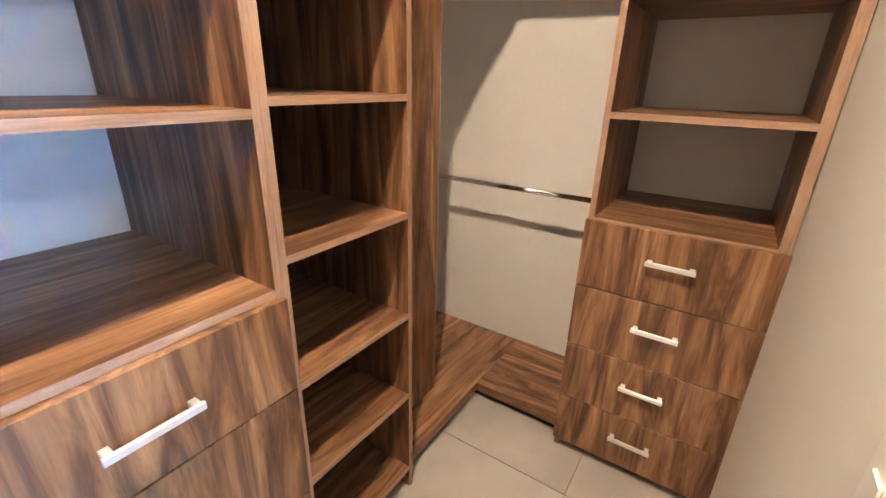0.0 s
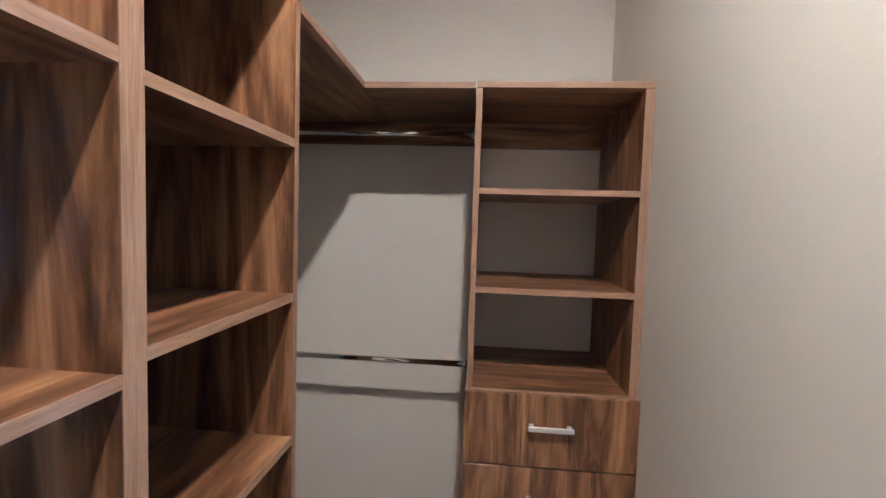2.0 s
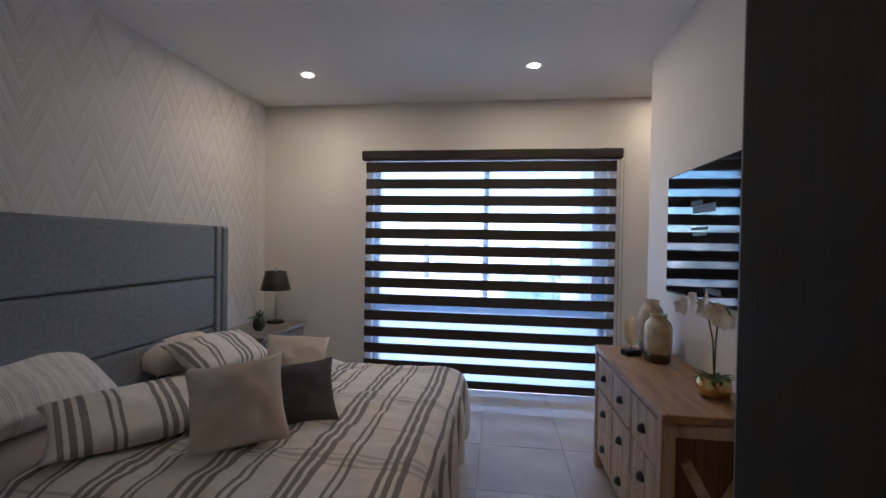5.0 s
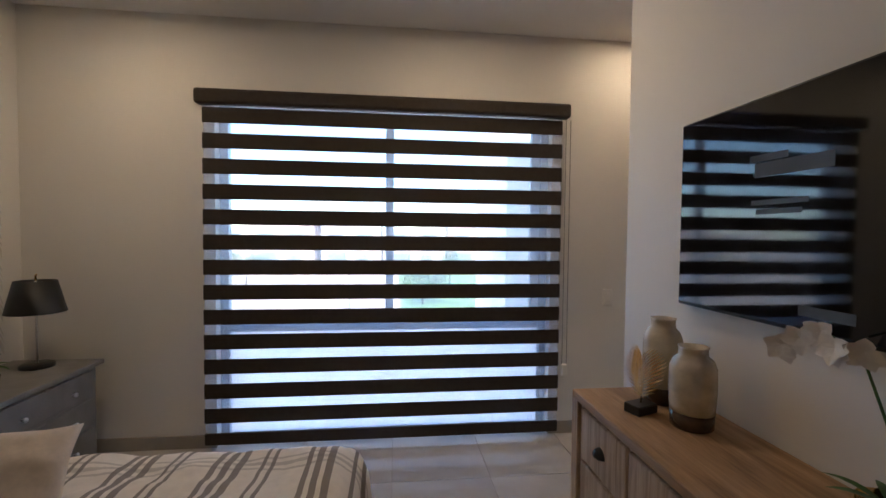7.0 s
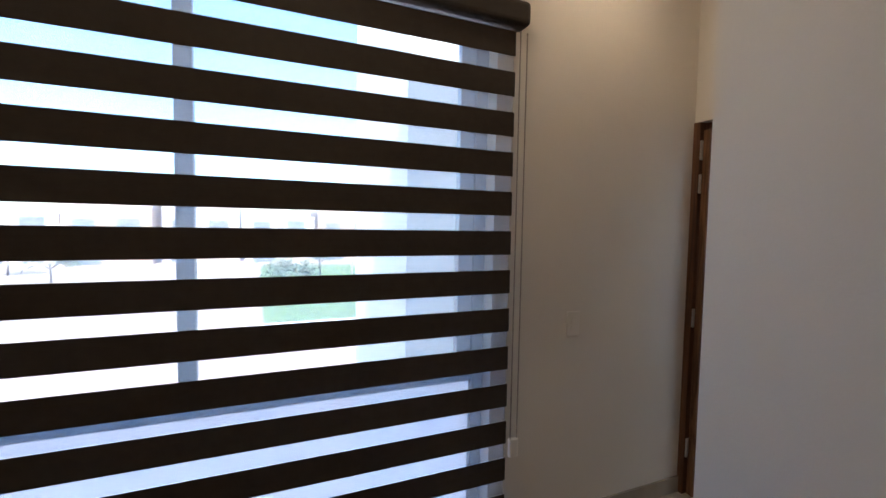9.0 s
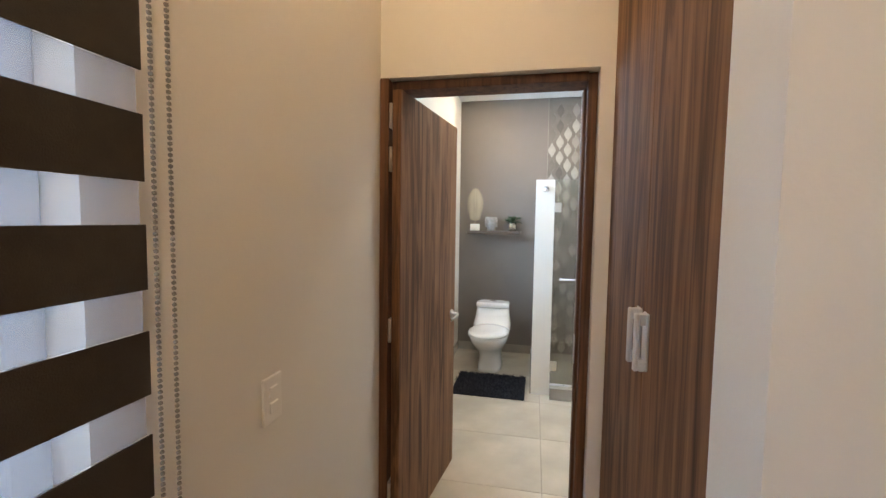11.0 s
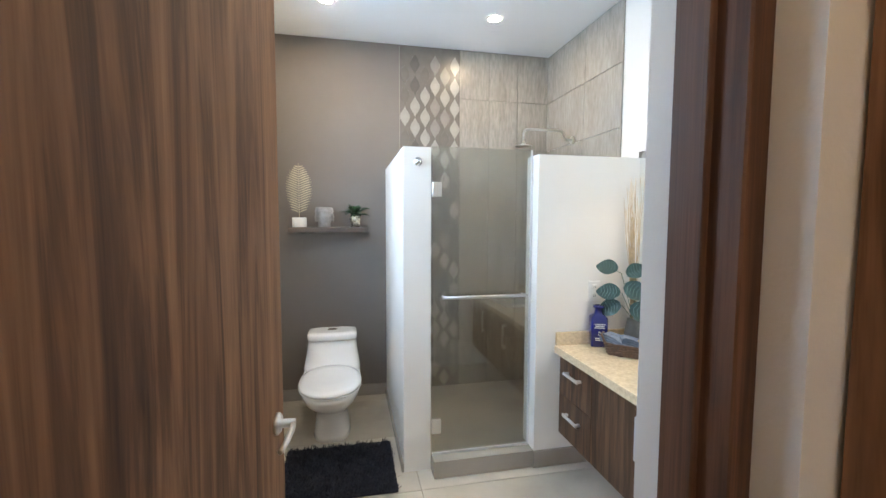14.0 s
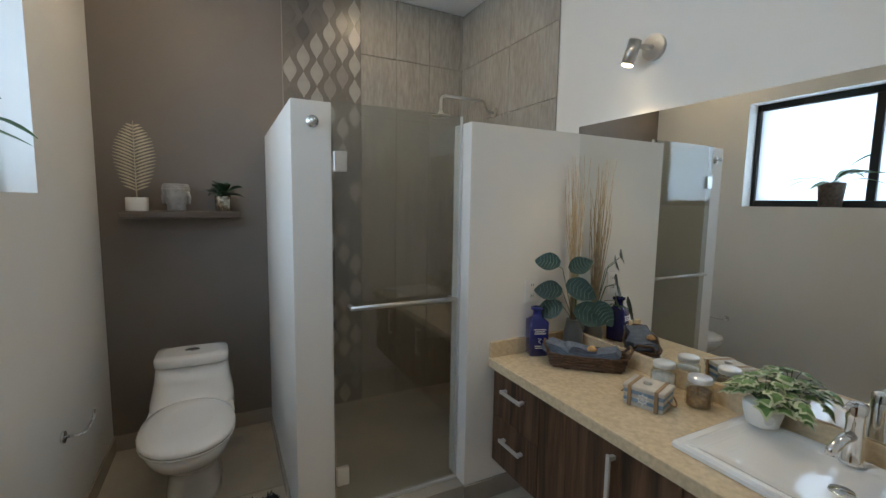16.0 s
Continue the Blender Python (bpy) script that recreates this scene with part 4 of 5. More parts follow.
def gold_leaf():
    o = thing("leaf_sculpture", (BX1 - 0.1, 0.0, SZ), "pale gold palm leaf sculpture on a white plinth", "ornament")
    part("plinth", lathe(bmesh.new(), [(0.05, 0), (0.052, 0.004), (0.052, 0.068), (0.05, 0.072)], seg=28), PLAST, o, "white round plinth")
    part("midrib", T([(0, 0, 0.07), (0, 0, 0.47)], 0.003, 6, 0.4), PALEG, o)
    for i in range(20):
        z = 0.11 + i * 0.0175
        w = 0.095 * math.sin(math.pi * (0.18 + 0.78 * i / 20)) ** 0.8
        for s in (-1, 1):
            part("frond", leaf(bmesh.new(), (0, 0, z), (0, s, 0.55), (0, -0.5 * s, 1), w * 1.15, 0.011, 0.12, 4), PALEG, o)


PALEG = mat("pale_gold", (0.62, 0.54, 0.38), 0.4, 0.4, vary=0.1)
gold_leaf()


def head():
    """A plain carved head, one mesh."""
    bm = bmesh.new()
    lathe(bm, [(0.045, 0), (0.05, 0.012), (0.047, 0.03), (0.062, 0.06), (0.07, 0.09), (0.072, 0.12), (0.066, 0.145), (0.056, 0.15), (0.0, 0.15)], seg=28, sx=1.0, sy=0.92)
    for v in bm.verts:
        if v.co.x < -0.02 and 0.04 < v.co.z < 0.13:
            v.co.x -= 0.012 * math.exp(-(v.co.y / 0.016) ** 2) * math.exp(-((v.co.z - 0.08) / 0.02) ** 2)
            v.co.x += 0.008 * math.exp(-((abs(v.co.y) - 0.028) / 0.014) ** 2) * math.exp(-((v.co.z - 0.098) / 0.01) ** 2)
    for i in range(44):
        for k, z in enumerate((0.118, 0.13, 0.142)):
            a = 2 * math.pi * i / 44 + k * 0.07
            bmesh.ops.create_icosphere(bm, subdivisions=1, radius=0.0062, matrix=Matrix.Translation((0.069 * math.cos(a) * (1 - k * 0.05), 0.064 * math.sin(a) * (1 - k * 0.05), z)))
    for s in (-1, 1):
        tube(bm, [(0.0, s * 0.064, 0.105), (0.0, s * 0.072, 0.08), (0.0, s * 0.068, 0.04)], 0.009, 8)
    solo("stone_head", bm, mat("grey_stone", (0.33, 0.31, 0.29), 0.8, vary=0.2, scale=30, bump=0.4), (BX1 - 0.1, -0.18, SZ), "carved grey stone head planter", "ornament", turn=-25)


head()
SILV = mat("mercury_glass", (0.5, 0.45, 0.36), 0.25, 0.9, vary=0.6, scale=60)
pot_plant("potted_plant", (BX1 - 0.1, -0.41, SZ), [(0.036, 0), (0.04, 0.004), (0.042, 0.085), (0.04, 0.09)], SILV, 34, 0.085, 0.05, "small leafy plant in a patterned metal pot", 12, lmat=mat("deep_leaf", (0.02, 0.06, 0.02), 0.4, vary=0.3))

# hooks, paper holder
h = thing("robe_hook", (6.747, -0.73, 1.745), "round chrome robe hook on the partition's end", "hook")
k = part("rose", lathe(bmesh.new(), [(0.0, 0), (0.024, 0), (0.024, 0.008), (0.009, 0.01), (0.008, 0.03), (0.014, 0.034), (0.013, 0.042), (0, 0.044)], seg=20), CHROME, h)
k.matrix_basis = Euler((0, radians(-90), 0)).to_matrix().to_4x4()
h = thing("paper_holder", (7.1, BY1, 0.49), "chrome toilet paper holder", "paper holder")
part("rose", T([(0, 0, 0), (0, -0.01, 0)], 0.024, 18), CHROME, h)
part("arm", T([(0, 0, 0), (0, -0.06, 0), (0.02, -0.07, 0), (0.14, -0.07, 0.0), (0.16, -0.07, 0.03)], 0.006), CHROME, h)


# ---- shower ----
def shower_door():
    d = tagged(thing("shower_door", (6.72, -0.806, 0.105), "clear glass shower door with a steel bar handle", "shower door"), kind="")
    W = 0.575
    part("glass", B(-0.005, -W, 0.01, 0.005, 0, 1.72), SHGLASS, d, "clear toughened glass").visible_shadow = False
    for z in (0.12, 1.45):
        part("hinge", B(-0.012, -0.05, z, 0.012, 0.002, z + 0.08, bevel=0.003), STEEL, d)
    part("bar_handle", T([(-0.05, -0.05, 0.9), (-0.05, -W + 0.04, 0.9)], 0.0095, 12), STEEL, d)
    for y in (-0.06, -W + 0.05):
        part("post", T([(-0.05, y, 0.9), (0.0, y, 0.9)], 0.008), STEEL, d)
    part("seal", B(-0.006, -W - 0.004, 0.005, 0.006, -W + 0.004, 1.72), SATIN, d)
    part("sill_strip", B(-0.01, -W, -0.003, 0.01, 0, 0.008), SATIN, d)


shower_door()


def shower_head():
    s = thing("shower_head", (7.42, BY0 + 0.012, 2.03), "chrome rain shower on a bent arm", "shower head")
    part("flange", T([(0, 0, 0), (0, 0.012, 0)], 0.03, 20), STEEL, s)
    part("arm", T([(0, 0, 0)] + [(0, 0.05, 0.0), (0, 0.07, 0.02)] + [(0, 0.09, 0.06), (0, 0.12, 0.065), (0, 0.36, 0.065)] + arc((0, 0.36, 0.03), (0, 0, 1), (0, 1, 0), 0.035, 0, 90, 5) + [(0, 0.395, -0.03)], 0.009), STEEL, s)
    part("rose", lathe(bmesh.new(), [(0.012, -0.03), (0.016, -0.045), (0.06, -0.058), (0.06, -0.066), (0, -0.068)], cy=0.395, seg=28), STEEL, s)


shower_head()

# ---- vanity ----
VT, VY = 0.716, -1.51
VX_R = 6.64


def vanity():
    v = thing("vanity_cabinet", (5.012, BY0, 0.2), "floating dark walnut vanity cabinet", "cabinet")
    L, D = VX_R - 5.012, 0.49
    top = VT - 0.2 - 0.045
    part("carcass", B(0, 0.003, 0, L - 0.002, D - 0.02, top, bevel=0.001), VANW, v)
    for x0, x1, kind in ((0, 0.33, "d"), (0.33, 0.67, "d"), (0.67, 1.29, "d"), (1.29, L, "w")):
        if kind == "w":
            for z0, z1 in ((0.0, top / 2), (top / 2, top)):
                q = part("drawer", B(x0 + 0.002, D - 0.02, z0 + 0.002, x1 - 0.003, D, z1 - 0.002, bevel=0.001), VANW, v)
                bar_handle(q, (x0 + x1) / 2, D, (z0 + z1) / 2 + 0.03, 0.15, "x")
        else:
            q = part("door", B(x0 + 0.002, D - 0.02, 0.002, x1 - 0.002, D, top - 0.002, bevel=0.001), VANW, v)
            hx = x0 + 0.24 if x0 > 0.6 else x0 + 0.06
            h = part("handle", B(hx - 0.008, D + 0.022, top - 0.24, hx + 0.008, D + 0.032, top - 0.05, bevel=0.0015), SATIN, q)
            for z in (top - 0.235, top - 0.07):
                part("post", B(hx - 0.007, D, z, hx + 0.007, D + 0.022, z + 0.014), SATIN, h)


vanity()
solo("countertop", B(0, 0, 0, VX_R - 5.012, 0.525, 0.045, bevel=0.004, seg=2), STONE, (5.012, BY0 + 0.002, VT - 0.045), "polished cream marble vanity top", "countertop")
solo("backsplash", B(0, 0, 0, VX_R - 5.012 - 0.02, 0.018, 0.075, bevel=0.002), STONE, (5.012, BY0 + 0.001, VT), "cream marble upstand below the mirror", "backsplash")
solo("side_splash", B(0, 0, 0, 0.018, 0.5, 0.075, bevel=0.002), STONE, (VX_R - 0.018, BY0 + 0.021, VT), "cream marble upstand beside the pier", "backsplash")
mi = thing("wall_mirror", (5.012, BY0, VT + 0.078), "large frameless mirror above the vanity", "mirror")
part("silvered_glass", B(0, 0.002, 0, 6.655 - 5.012, 0.008, 1.035), MIRROR, mi)


def basin():
    b = thing("wash_basin", (5.1, BY0 + 0.04, VT), "white rectangular ceramic basin set in the marble top", "basin")
    L, D, t = 0.665, 0.395, 0.03
    bm = bmesh.new()
    n = 10
    rows = []
    for z, m in ((0.0, 0.0), (0.018, 0.0), (0.022, 0.004), (0.022, 0.03), (0.012, 0.06), (0.006, 0.1), (0.004, 0.16)):
        rows.append([bm.verts.new(p) for p in ((m, m * 0.8, z), (L - m, m * 0.8, z), (L - m, D - m * 0.8, z), (m, D - m * 0.8, z))])
    for a, c in zip(rows, rows[1:]):
        for i in range(4):
            bm.faces.new((a[i], a[(i + 1) % 4], c[(i + 1) % 4], c[i]))
    bm.faces.new(rows[-1])
    bm.faces.new(rows[0][::-1])
    bmesh.ops.bevel(bm, geom=[e for e in bm.edges], offset=0.004, segments=2, affect="EDGES")
    part("bowl", bm, WHITE, b)
    part("drain", lathe(bmesh.new(), [(0.028, 0.004), (0.026, 0.009), (0, 0.01)], cx=L / 2, cy=D / 2, seg=20), CHROME, b)


basin()


def faucet():
    f = thing("basin_faucet", (5.47, BY0 + 0.085, VT + 0.021), "chrome single-lever basin tap", "faucet")
    part("body", lathe(bmesh.new(), [(0.028, 0), (0.024, 0.008), (0.022, 0.12), (0.024, 0.125), (0.024, 0.165), (0.02, 0.172), (0, 0.174)], seg=24), CHROME, f)
    part("spout", T([(0, 0.01, 0.08), (0, 0.07, 0.085), (0, 0.125, 0.07), (0, 0.13, 0.055)], 0.014), CHROME, f)
    part("lever", T([(0, 0, 0.165), (0, 0.05, 0.178), (0, 0.085, 0.17)], 0.008, taper=0.8), CHROME, f)


faucet()


def blue_bottle():
    b = thing("blue_bottle", (6.58, -1.765, VT), "square cobalt blue glass bottle with white print", "bottle")
    bm = bmesh.new()
    prof = ((0.0, 0.042), (0.004, 0.046), (0.165, 0.046), (0.182, 0.03), (0.19, 0.022), (0.215, 0.022), (0.22, 0.032), (0.232, 0.032), (0.233, 0.022))
    rows = []
    for z, r in prof:
        k = 8 if r > 0.04 else 2.2
        row = []
        for i in range(24):
            a = 2 * math.pi * i / 24
            c, s = math.cos(a), math.sin(a)
            row.append(bm.verts.new((r * math.copysign(abs(c) ** (2 / k), c), r * math.copysign(abs(s) ** (2 / k), s), z)))
        rows.append(row)
    for a, c in zip(rows, rows[1:]):
        for i in range(24):
            bm.faces.new((a[i], a[(i + 1) % 24], c[(i + 1) % 24], c[i])).smooth = True
    bm.faces.new(rows[0][::-1])
    part("glass", bm, mat("cobalt_glass", (0.008, 0.01, 0.11), 0.06, vary=0.1, bump=0, coat=0.5), b)
    for z, w in ((0.13, 0.06), (0.12, 0.05), (0.11, 0.056), (0.05, 0.05), (0.04, 0.044)):
        part("print_line", B(-0.0475, -w / 2, z, -0.0465, w / 2, z + 0.004), PLAST, b, "line of white print")
    part("print_emblem", T([(-0.047, 0.01, 0.09), (-0.047, -0.008, 0.085), (-0.047, 0.008, 0.075), (-0.047, -0.006, 0.065)], 0.002, 6), PLAST, b, "white emblem")
    b.matrix_basis = pose(6.585, -1.745, VT, 0, 0, -20)


blue_bottle()


def wicker_basket():
    b = thing("wicker_basket", (6.355, -1.842, VT), "brown wicker tray basket with handles", "basket", turn=48)
    rng = random.Random(2)
    W, D = 0.155, 0.062

    def loop(k, wob, o=0.0):
        pts = []
        for i in range(41):
            a = 2 * math.pi * i / 40
            c, s = math.cos(a), math.sin(a)
            pts.append(((W + k) * math.copysign(abs(c) ** 0.5, c), (D + k) * math.copysign(abs(s) ** 0.5, s), wob * math.sin(i * 2.2 + o)))
        return pts
    part("floor", B(-W + 0.01, -D + 0.01, 0.002, W - 0.01, D - 0.01, 0.012), WICK, b)
    for j in range(9):
        k = 0.002 * j
        pts = [(x + 0.003 * math.sin(i * 1.57 + j * 3.1), y + 0.003 * math.cos(i * 1.57 + j * 3.1), z + 0.008 + 0.0072 * j) for i, (x, y, z) in enumerate(loop(k, 0.002, j))]
        part("strand", T(pts, 0.0045, 6), WICK, b)
    for s in (-1, 1):
        part("handle", T([(s * (W + 0.01), -0.05, 0.07), (s * (W + 0.03), -0.03, 0.1), (s * (W + 0.03), 0.03, 0.1), (s * (W + 0.01), 0.05, 0.07)], 0.006, 6), WICK, b)


WICK = mat("dark_wicker", (0.09, 0.045, 0.022), 0.6, vary=0.5, scale=50)
wicker_basket()
TOWEL = mat("blue_towel", (0.14, 0.17, 0.22), 0.95, vary=0.18, scale=30, bump=0.6, bscale=300)
for x, y, r, tilt in ((6.43, -1.765, 30, -16), (6.37, -1.84, 62, -10), (6.3, -1.9, 40, 18)):
    bm = bmesh.new()
    for k in range(4):

        box(bm, -0.07 + 0.004 * k, -0.052, 0.0105 * k, 0.07 - 0.003 * k, 0.052, 0.0105 * k + 0.01, bevel=0.0045, seg=2)
    tube(bm, [(0.066, -0.05, 0.021), (0.068, 0.0, 0.022), (0.066, 0.05, 0.021)], 0.0205, 10)
    bmesh.ops.subdivide_edges(bm, edges=[e for e in bm.edges if e.calc_length() > 0.05], cuts=7, use_grid_fill=True)
    for v in bm.verts:
        v.co.z += 0.012 * noise.noise(v.co * 14 + Vector((x * 9, 0, 0)))
    o = solo("folded_towel", bm, TOWEL, (x, y, VT + 0.045), "folded grey-blue waffle towel in the basket", "towel", "folded towels")
    o.matrix_basis = pose(x, y, VT + 0.045, 0, tilt, r)
solo("shell", lathe(bmesh.new(), [(0.0, 0), (0.018, 0.006), (0.022, 0.014), (0.01, 0.026), (0.0, 0.03)], seg=12), mat("shell_orange", (0.6, 0.36, 0.16), 0.4, vary=0.3, scale=60), (6.315, -1.83, VT + 0.082), "small orange seashell on the towels", "shell")


def little_chest():
    c = thing("trinket_box", (5.985, -1.775, VT), "small blue and white plank box with a wheel emblem", "box", turn=19)
    for i in range(4):
        part("plank", B(-0.068, -0.055, 0.001 + i * 0.0145, 0.068, 0.055, 0.0145 + i * 0.0145, bevel=0.0015), BLUEP if i % 2 else PALEP, c)
    part("lid", B(-0.073, -0.06, 0.06, 0.073, 0.06, 0.076, bevel=0.003), PALEP, c)
    for x in (-0.052, 0.04):
        part("strap", B(x, -0.062, 0, x + 0.013, 0.062, 0.078, bevel=0.001), STRAP, c)
    w = part("wheel", T(arc((0, 0.059, 0.035), (1, 0, 0), (0, 0, 1), 0.014, 0, 360, 16), 0.0024, 6), PLAST, c, "white ship's wheel emblem")
    for i in range(4):
        a = math.pi * i / 4
        part("spoke", T([(0.021 * math.cos(a), 0.059, 0.035 + 0.021 * math.sin(a)), (-0.021 * math.cos(a), 0.059, 0.035 - 0.021 * math.sin(a))], 0.0016, 6), PLAST, w)
    for s in (-1, 1):
        part("rope_handle", T(arc((s * 0.073, 0, 0.045), (s * 0.7, 0, -0.7), (0, 1, 0), 0.03, -85, 85, 10), 0.003, 6), STRAP, c)
    part("lid_ornament", lathe(bmesh.new(), [(0.0, 0.075), (0.016, 0.076), (0.012, 0.082), (0.0, 0.084)], seg=10, cx=0.005), STEEL, c)


BLUEP, PALEP, STRAP = mat("blue_plank", (0.2, 0.29, 0.38), 0.7, vary=0.2, scale=30), mat("pale_plank", (0.5, 0.46, 0.4), 0.7, vary=0.15, scale=30), mat("tan_strap", (0.3, 0.19, 0.1), 0.7, vary=0.2)
little_chest()


def jar(at, fill, label):
    j = thing("glass_jar", at, label, "jar", "ribbed glass jars")
    part("jar", lathe(bmesh.new(), [(0.0, 0.002), (0.04, 0.002), (0.045, 0.012), (0.046, 0.07), (0.036, 0.088), (0.036, 0.095)], seg=24), JARG, j)
    part("filling", lathe(bmesh.new(), [(0.0, 0.006), (0.039, 0.006), (0.041, 0.062), (0.0, 0.064)], seg=14), fill, j)
    part("lid", lathe(bmesh.new(), [(0.039, 0.092), (0.04, 0.094), (0.04, 0.108), (0.037, 0.112), (0, 0.113)], seg=24), SATIN, j, "silver screw lid")


JARG = see_through("jar_glass", (0.9, 0.92, 0.9), 0.85, 0.03, cloth=False)
jar((6.05, -1.945, VT), mat("white_balls", (0.75, 0.73, 0.7), 0.9, vary=0.1, scale=70), "glass jar of white cotton with a metal lid")
jar((5.895, -1.93, VT), mat("brown_sticks", (0.3, 0.17, 0.08), 0.7, vary=0.5, scale=60), "glass jar of brown potpourri with a metal lid")


def twigs():
    v = thing("twig_vase", (6.56, -1.955, VT), "grey vase of tall dry twigs and striped leaves", "plant")
    part("vase", lathe(bmesh.new(), [(0.03, 0), (0.045, 0.02), (0.05, 0.07), (0.04, 0.12), (0.035, 0.15), (0.037, 0.155), (0.03, 0.155)], seg=24), mat("grey_vase", (0.14, 0.14, 0.13), 0.3, vary=0.2), v)
    rng = random.Random(7)
    for i in range(34):
        a, s = rng.uniform(0, 6.28), rng.uniform(0.02, 0.09)
        top = 0.62 + rng.uniform(0, 0.34)
        dx, dy = math.cos(a) * s, abs(math.sin(a)) * s * 0.7
        pts = [(dx * 0.2, dy * 0.2, 0.1)] + [(dx * q + rng.uniform(-0.008, 0.008), dy * q + rng.uniform(-0.008, 0.008), 0.1 + (top - 0.1) * q) for q in (0.3, 0.5, 0.7, 0.85, 1)]
        part("twig", T(pts, 0.0022, 5, 0.5), TWIG, v)
    face = Vector((-0.68, 0.68, 0.28)).normalized()
    for x, y, z, l, a in ((0.0, 0.175, 0.455, 0.1, 10), (0.005, 0.16, 0.315, 0.11, 5), (0.0, 0.155, 0.225, 0.11, -20), (-0.075, 0.05, 0.44, 0.1, 150), (-0.085, 0.055, 0.33, 0.12, 200), (-0.16, 0.06, 0.227, 0.13, 190), (-0.2, 0.02, 0.24, 0.1, 230)):
        part("leaf_stalk", T([(0, 0, 0.14), (x * 0.5, y * 0.5, z * 0.8 + 0.05), (x, y, z)], 0.002, 5), GREEN, v)
        across = Vector((0.707, 0.707, 0))
        up = face.cross(across) * (1 if face.cross(across).z > 0 else -1)
        way = math.cos(radians(a)) * across + math.sin(radians(a)) * up
        side = face.cross(way)
        l *= 1.2
        root = Vector((x, y, z)) - way * l * 0.45
        lf = part("leaf", leaf(bmesh.new(), root, way, side, l, l * 0.82, 0.1, 10), STRIPL, v, "dark blue-green leaf with pale veins")
        bm = bmesh.new()
        for k in range(1, 7):
            t = k / 8
            c = root + way * l * t - Vector((0, 0, 0.1 * l * t * t)) + face * 0.004
            for sg in (-1, 1):
                w = l * 0.41 * math.sin(math.pi * min(1, (t + 0.06) * 0.92 + 0.06)) ** 0.8 * 0.8
                tube(bm, [c, c + side * sg * w * 0.6 + way * l * 0.06 + face * 0.004, c + side * sg * w + way * l * 0.1 + face * 0.004], 0.0012, 4, 0.5)
        part("veins", bm, VEIN, lf, "pale green leaf veins")


VEIN = mat("leaf_vein", (0.14, 0.22, 0.18), 0.5, vary=0.1)
TWIG = mat("dry_twig", (0.5, 0.37, 0.22), 0.8, vary=0.25, scale=40)
STRIPL = mat("striped_leaf", (0.018, 0.05, 0.042), 0.4, vary=0.4, scale=55)
twigs()
IVYM = mat("ivy_green", (0.13, 0.23, 0.07), 0.5, vary=0.4, scale=28)
IVYE = mat("ivy_cream_edge", (0.55, 0.58, 0.36), 0.5, vary=0.15, scale=28)


def ivy():
    """Lobed leaves, each a cream-edged blade with a green heart a little above it."""
    p = thing("ivy_pot", (5.695, -1.945, VT + 0.021), "cream-edged ivy in a white embossed pot", "plant")
    pot = part("pot", lathe(bmesh.new(), [(0.03, 0), (0.045, 0.008), (0.055, 0.05), (0.057, 0.075), (0.05, 0.078)]), PLAST, p)
    part("emblem", T(arc((-0.038, 0.038, 0.04), (0.7, 0.7, 0), (0, 0, 1), 0.016, 0, 360, 14), 0.002, 6), PLAST, pot)
    rng = random.Random(21)
    edge, heart, stalk = bmesh.new(), bmesh.new(), bmesh.new()
    for i in range(46):
        a, e = rng.uniform(0, 6.283), rng.uniform(0.1, 1.35)
        out = Vector((math.cos(a) * math.cos(e), math.sin(a) * math.cos(e) * 0.75, math.sin(e) * 0.85))
        root = Vector((0, 0, 0.07))
        c = root + out * rng.uniform(0.06, 0.115)
        if c.y < -0.045:
            c.y = -0.045
        tube(stalk, [root, root + (c - root) * 0.6 + Vector((0, 0, 0.015)), c], 0.0015, 5)
        way = (Vector((math.cos(a), math.sin(a), 0)) + Vector((rng.uniform(-0.5, 0.5), rng.uniform(-0.5, 0.5), rng.uniform(-0.7, 0.2)))).normalized()
        up = (out + Vector((0, 0, 0.7))).normalized()
        side = up.cross(way).normalized()
        up = way.cross(side)
        L = rng.uniform(0.05, 0.075)
        pts = ((0, 0), (0.1, 0.34), (0.3, 0.3), (0.42, 0.46), (0.58, 0.24), (1, 0), (0.58, -0.24), (0.42, -0.46), (0.3, -0.3), (0.1, -0.34))
        for bm, k, h in ((edge, 1.0, 0.0), (heart, 0.7, 0.002)):
            mid = bm.verts.new(c + way * L * 0.42 + up * (h + L * 0.07))
            ring = [bm.verts.new(c + way * L * (0.42 + (q - 0.42) * k) + side * L * r * k + up * (h + L * 0.07 - L * 0.5 * k * (abs(r) ** 2 + (q - 0.42) ** 2))) for q, r in pts]
            for m in range(len(ring)):
                bm.faces.new((mid, ring[m], ring[(m + 1) % len(ring)]))
    part("stalks", stalk, GREEN, p)
    f = part("foliage", edge, IVYE, p, "cream-edged ivy leaves")
    part("leaf_hearts", heart, IVYM, f, "green hearts of the leaves")


ivy()
pot_plant("window_plant", (6.5, 0.25, VZ0), [(0.06, 0), (0.065, 0.004), (0.08, 0.17), (0.074, 0.175)], mat("ribbed_pot", (0.1, 0.075, 0.06), 0.7, vary=0.4, scale=50), 18, 0.22, 0.05, "small palm in a brown ribbed pot on the window sill", 33, 1.4)


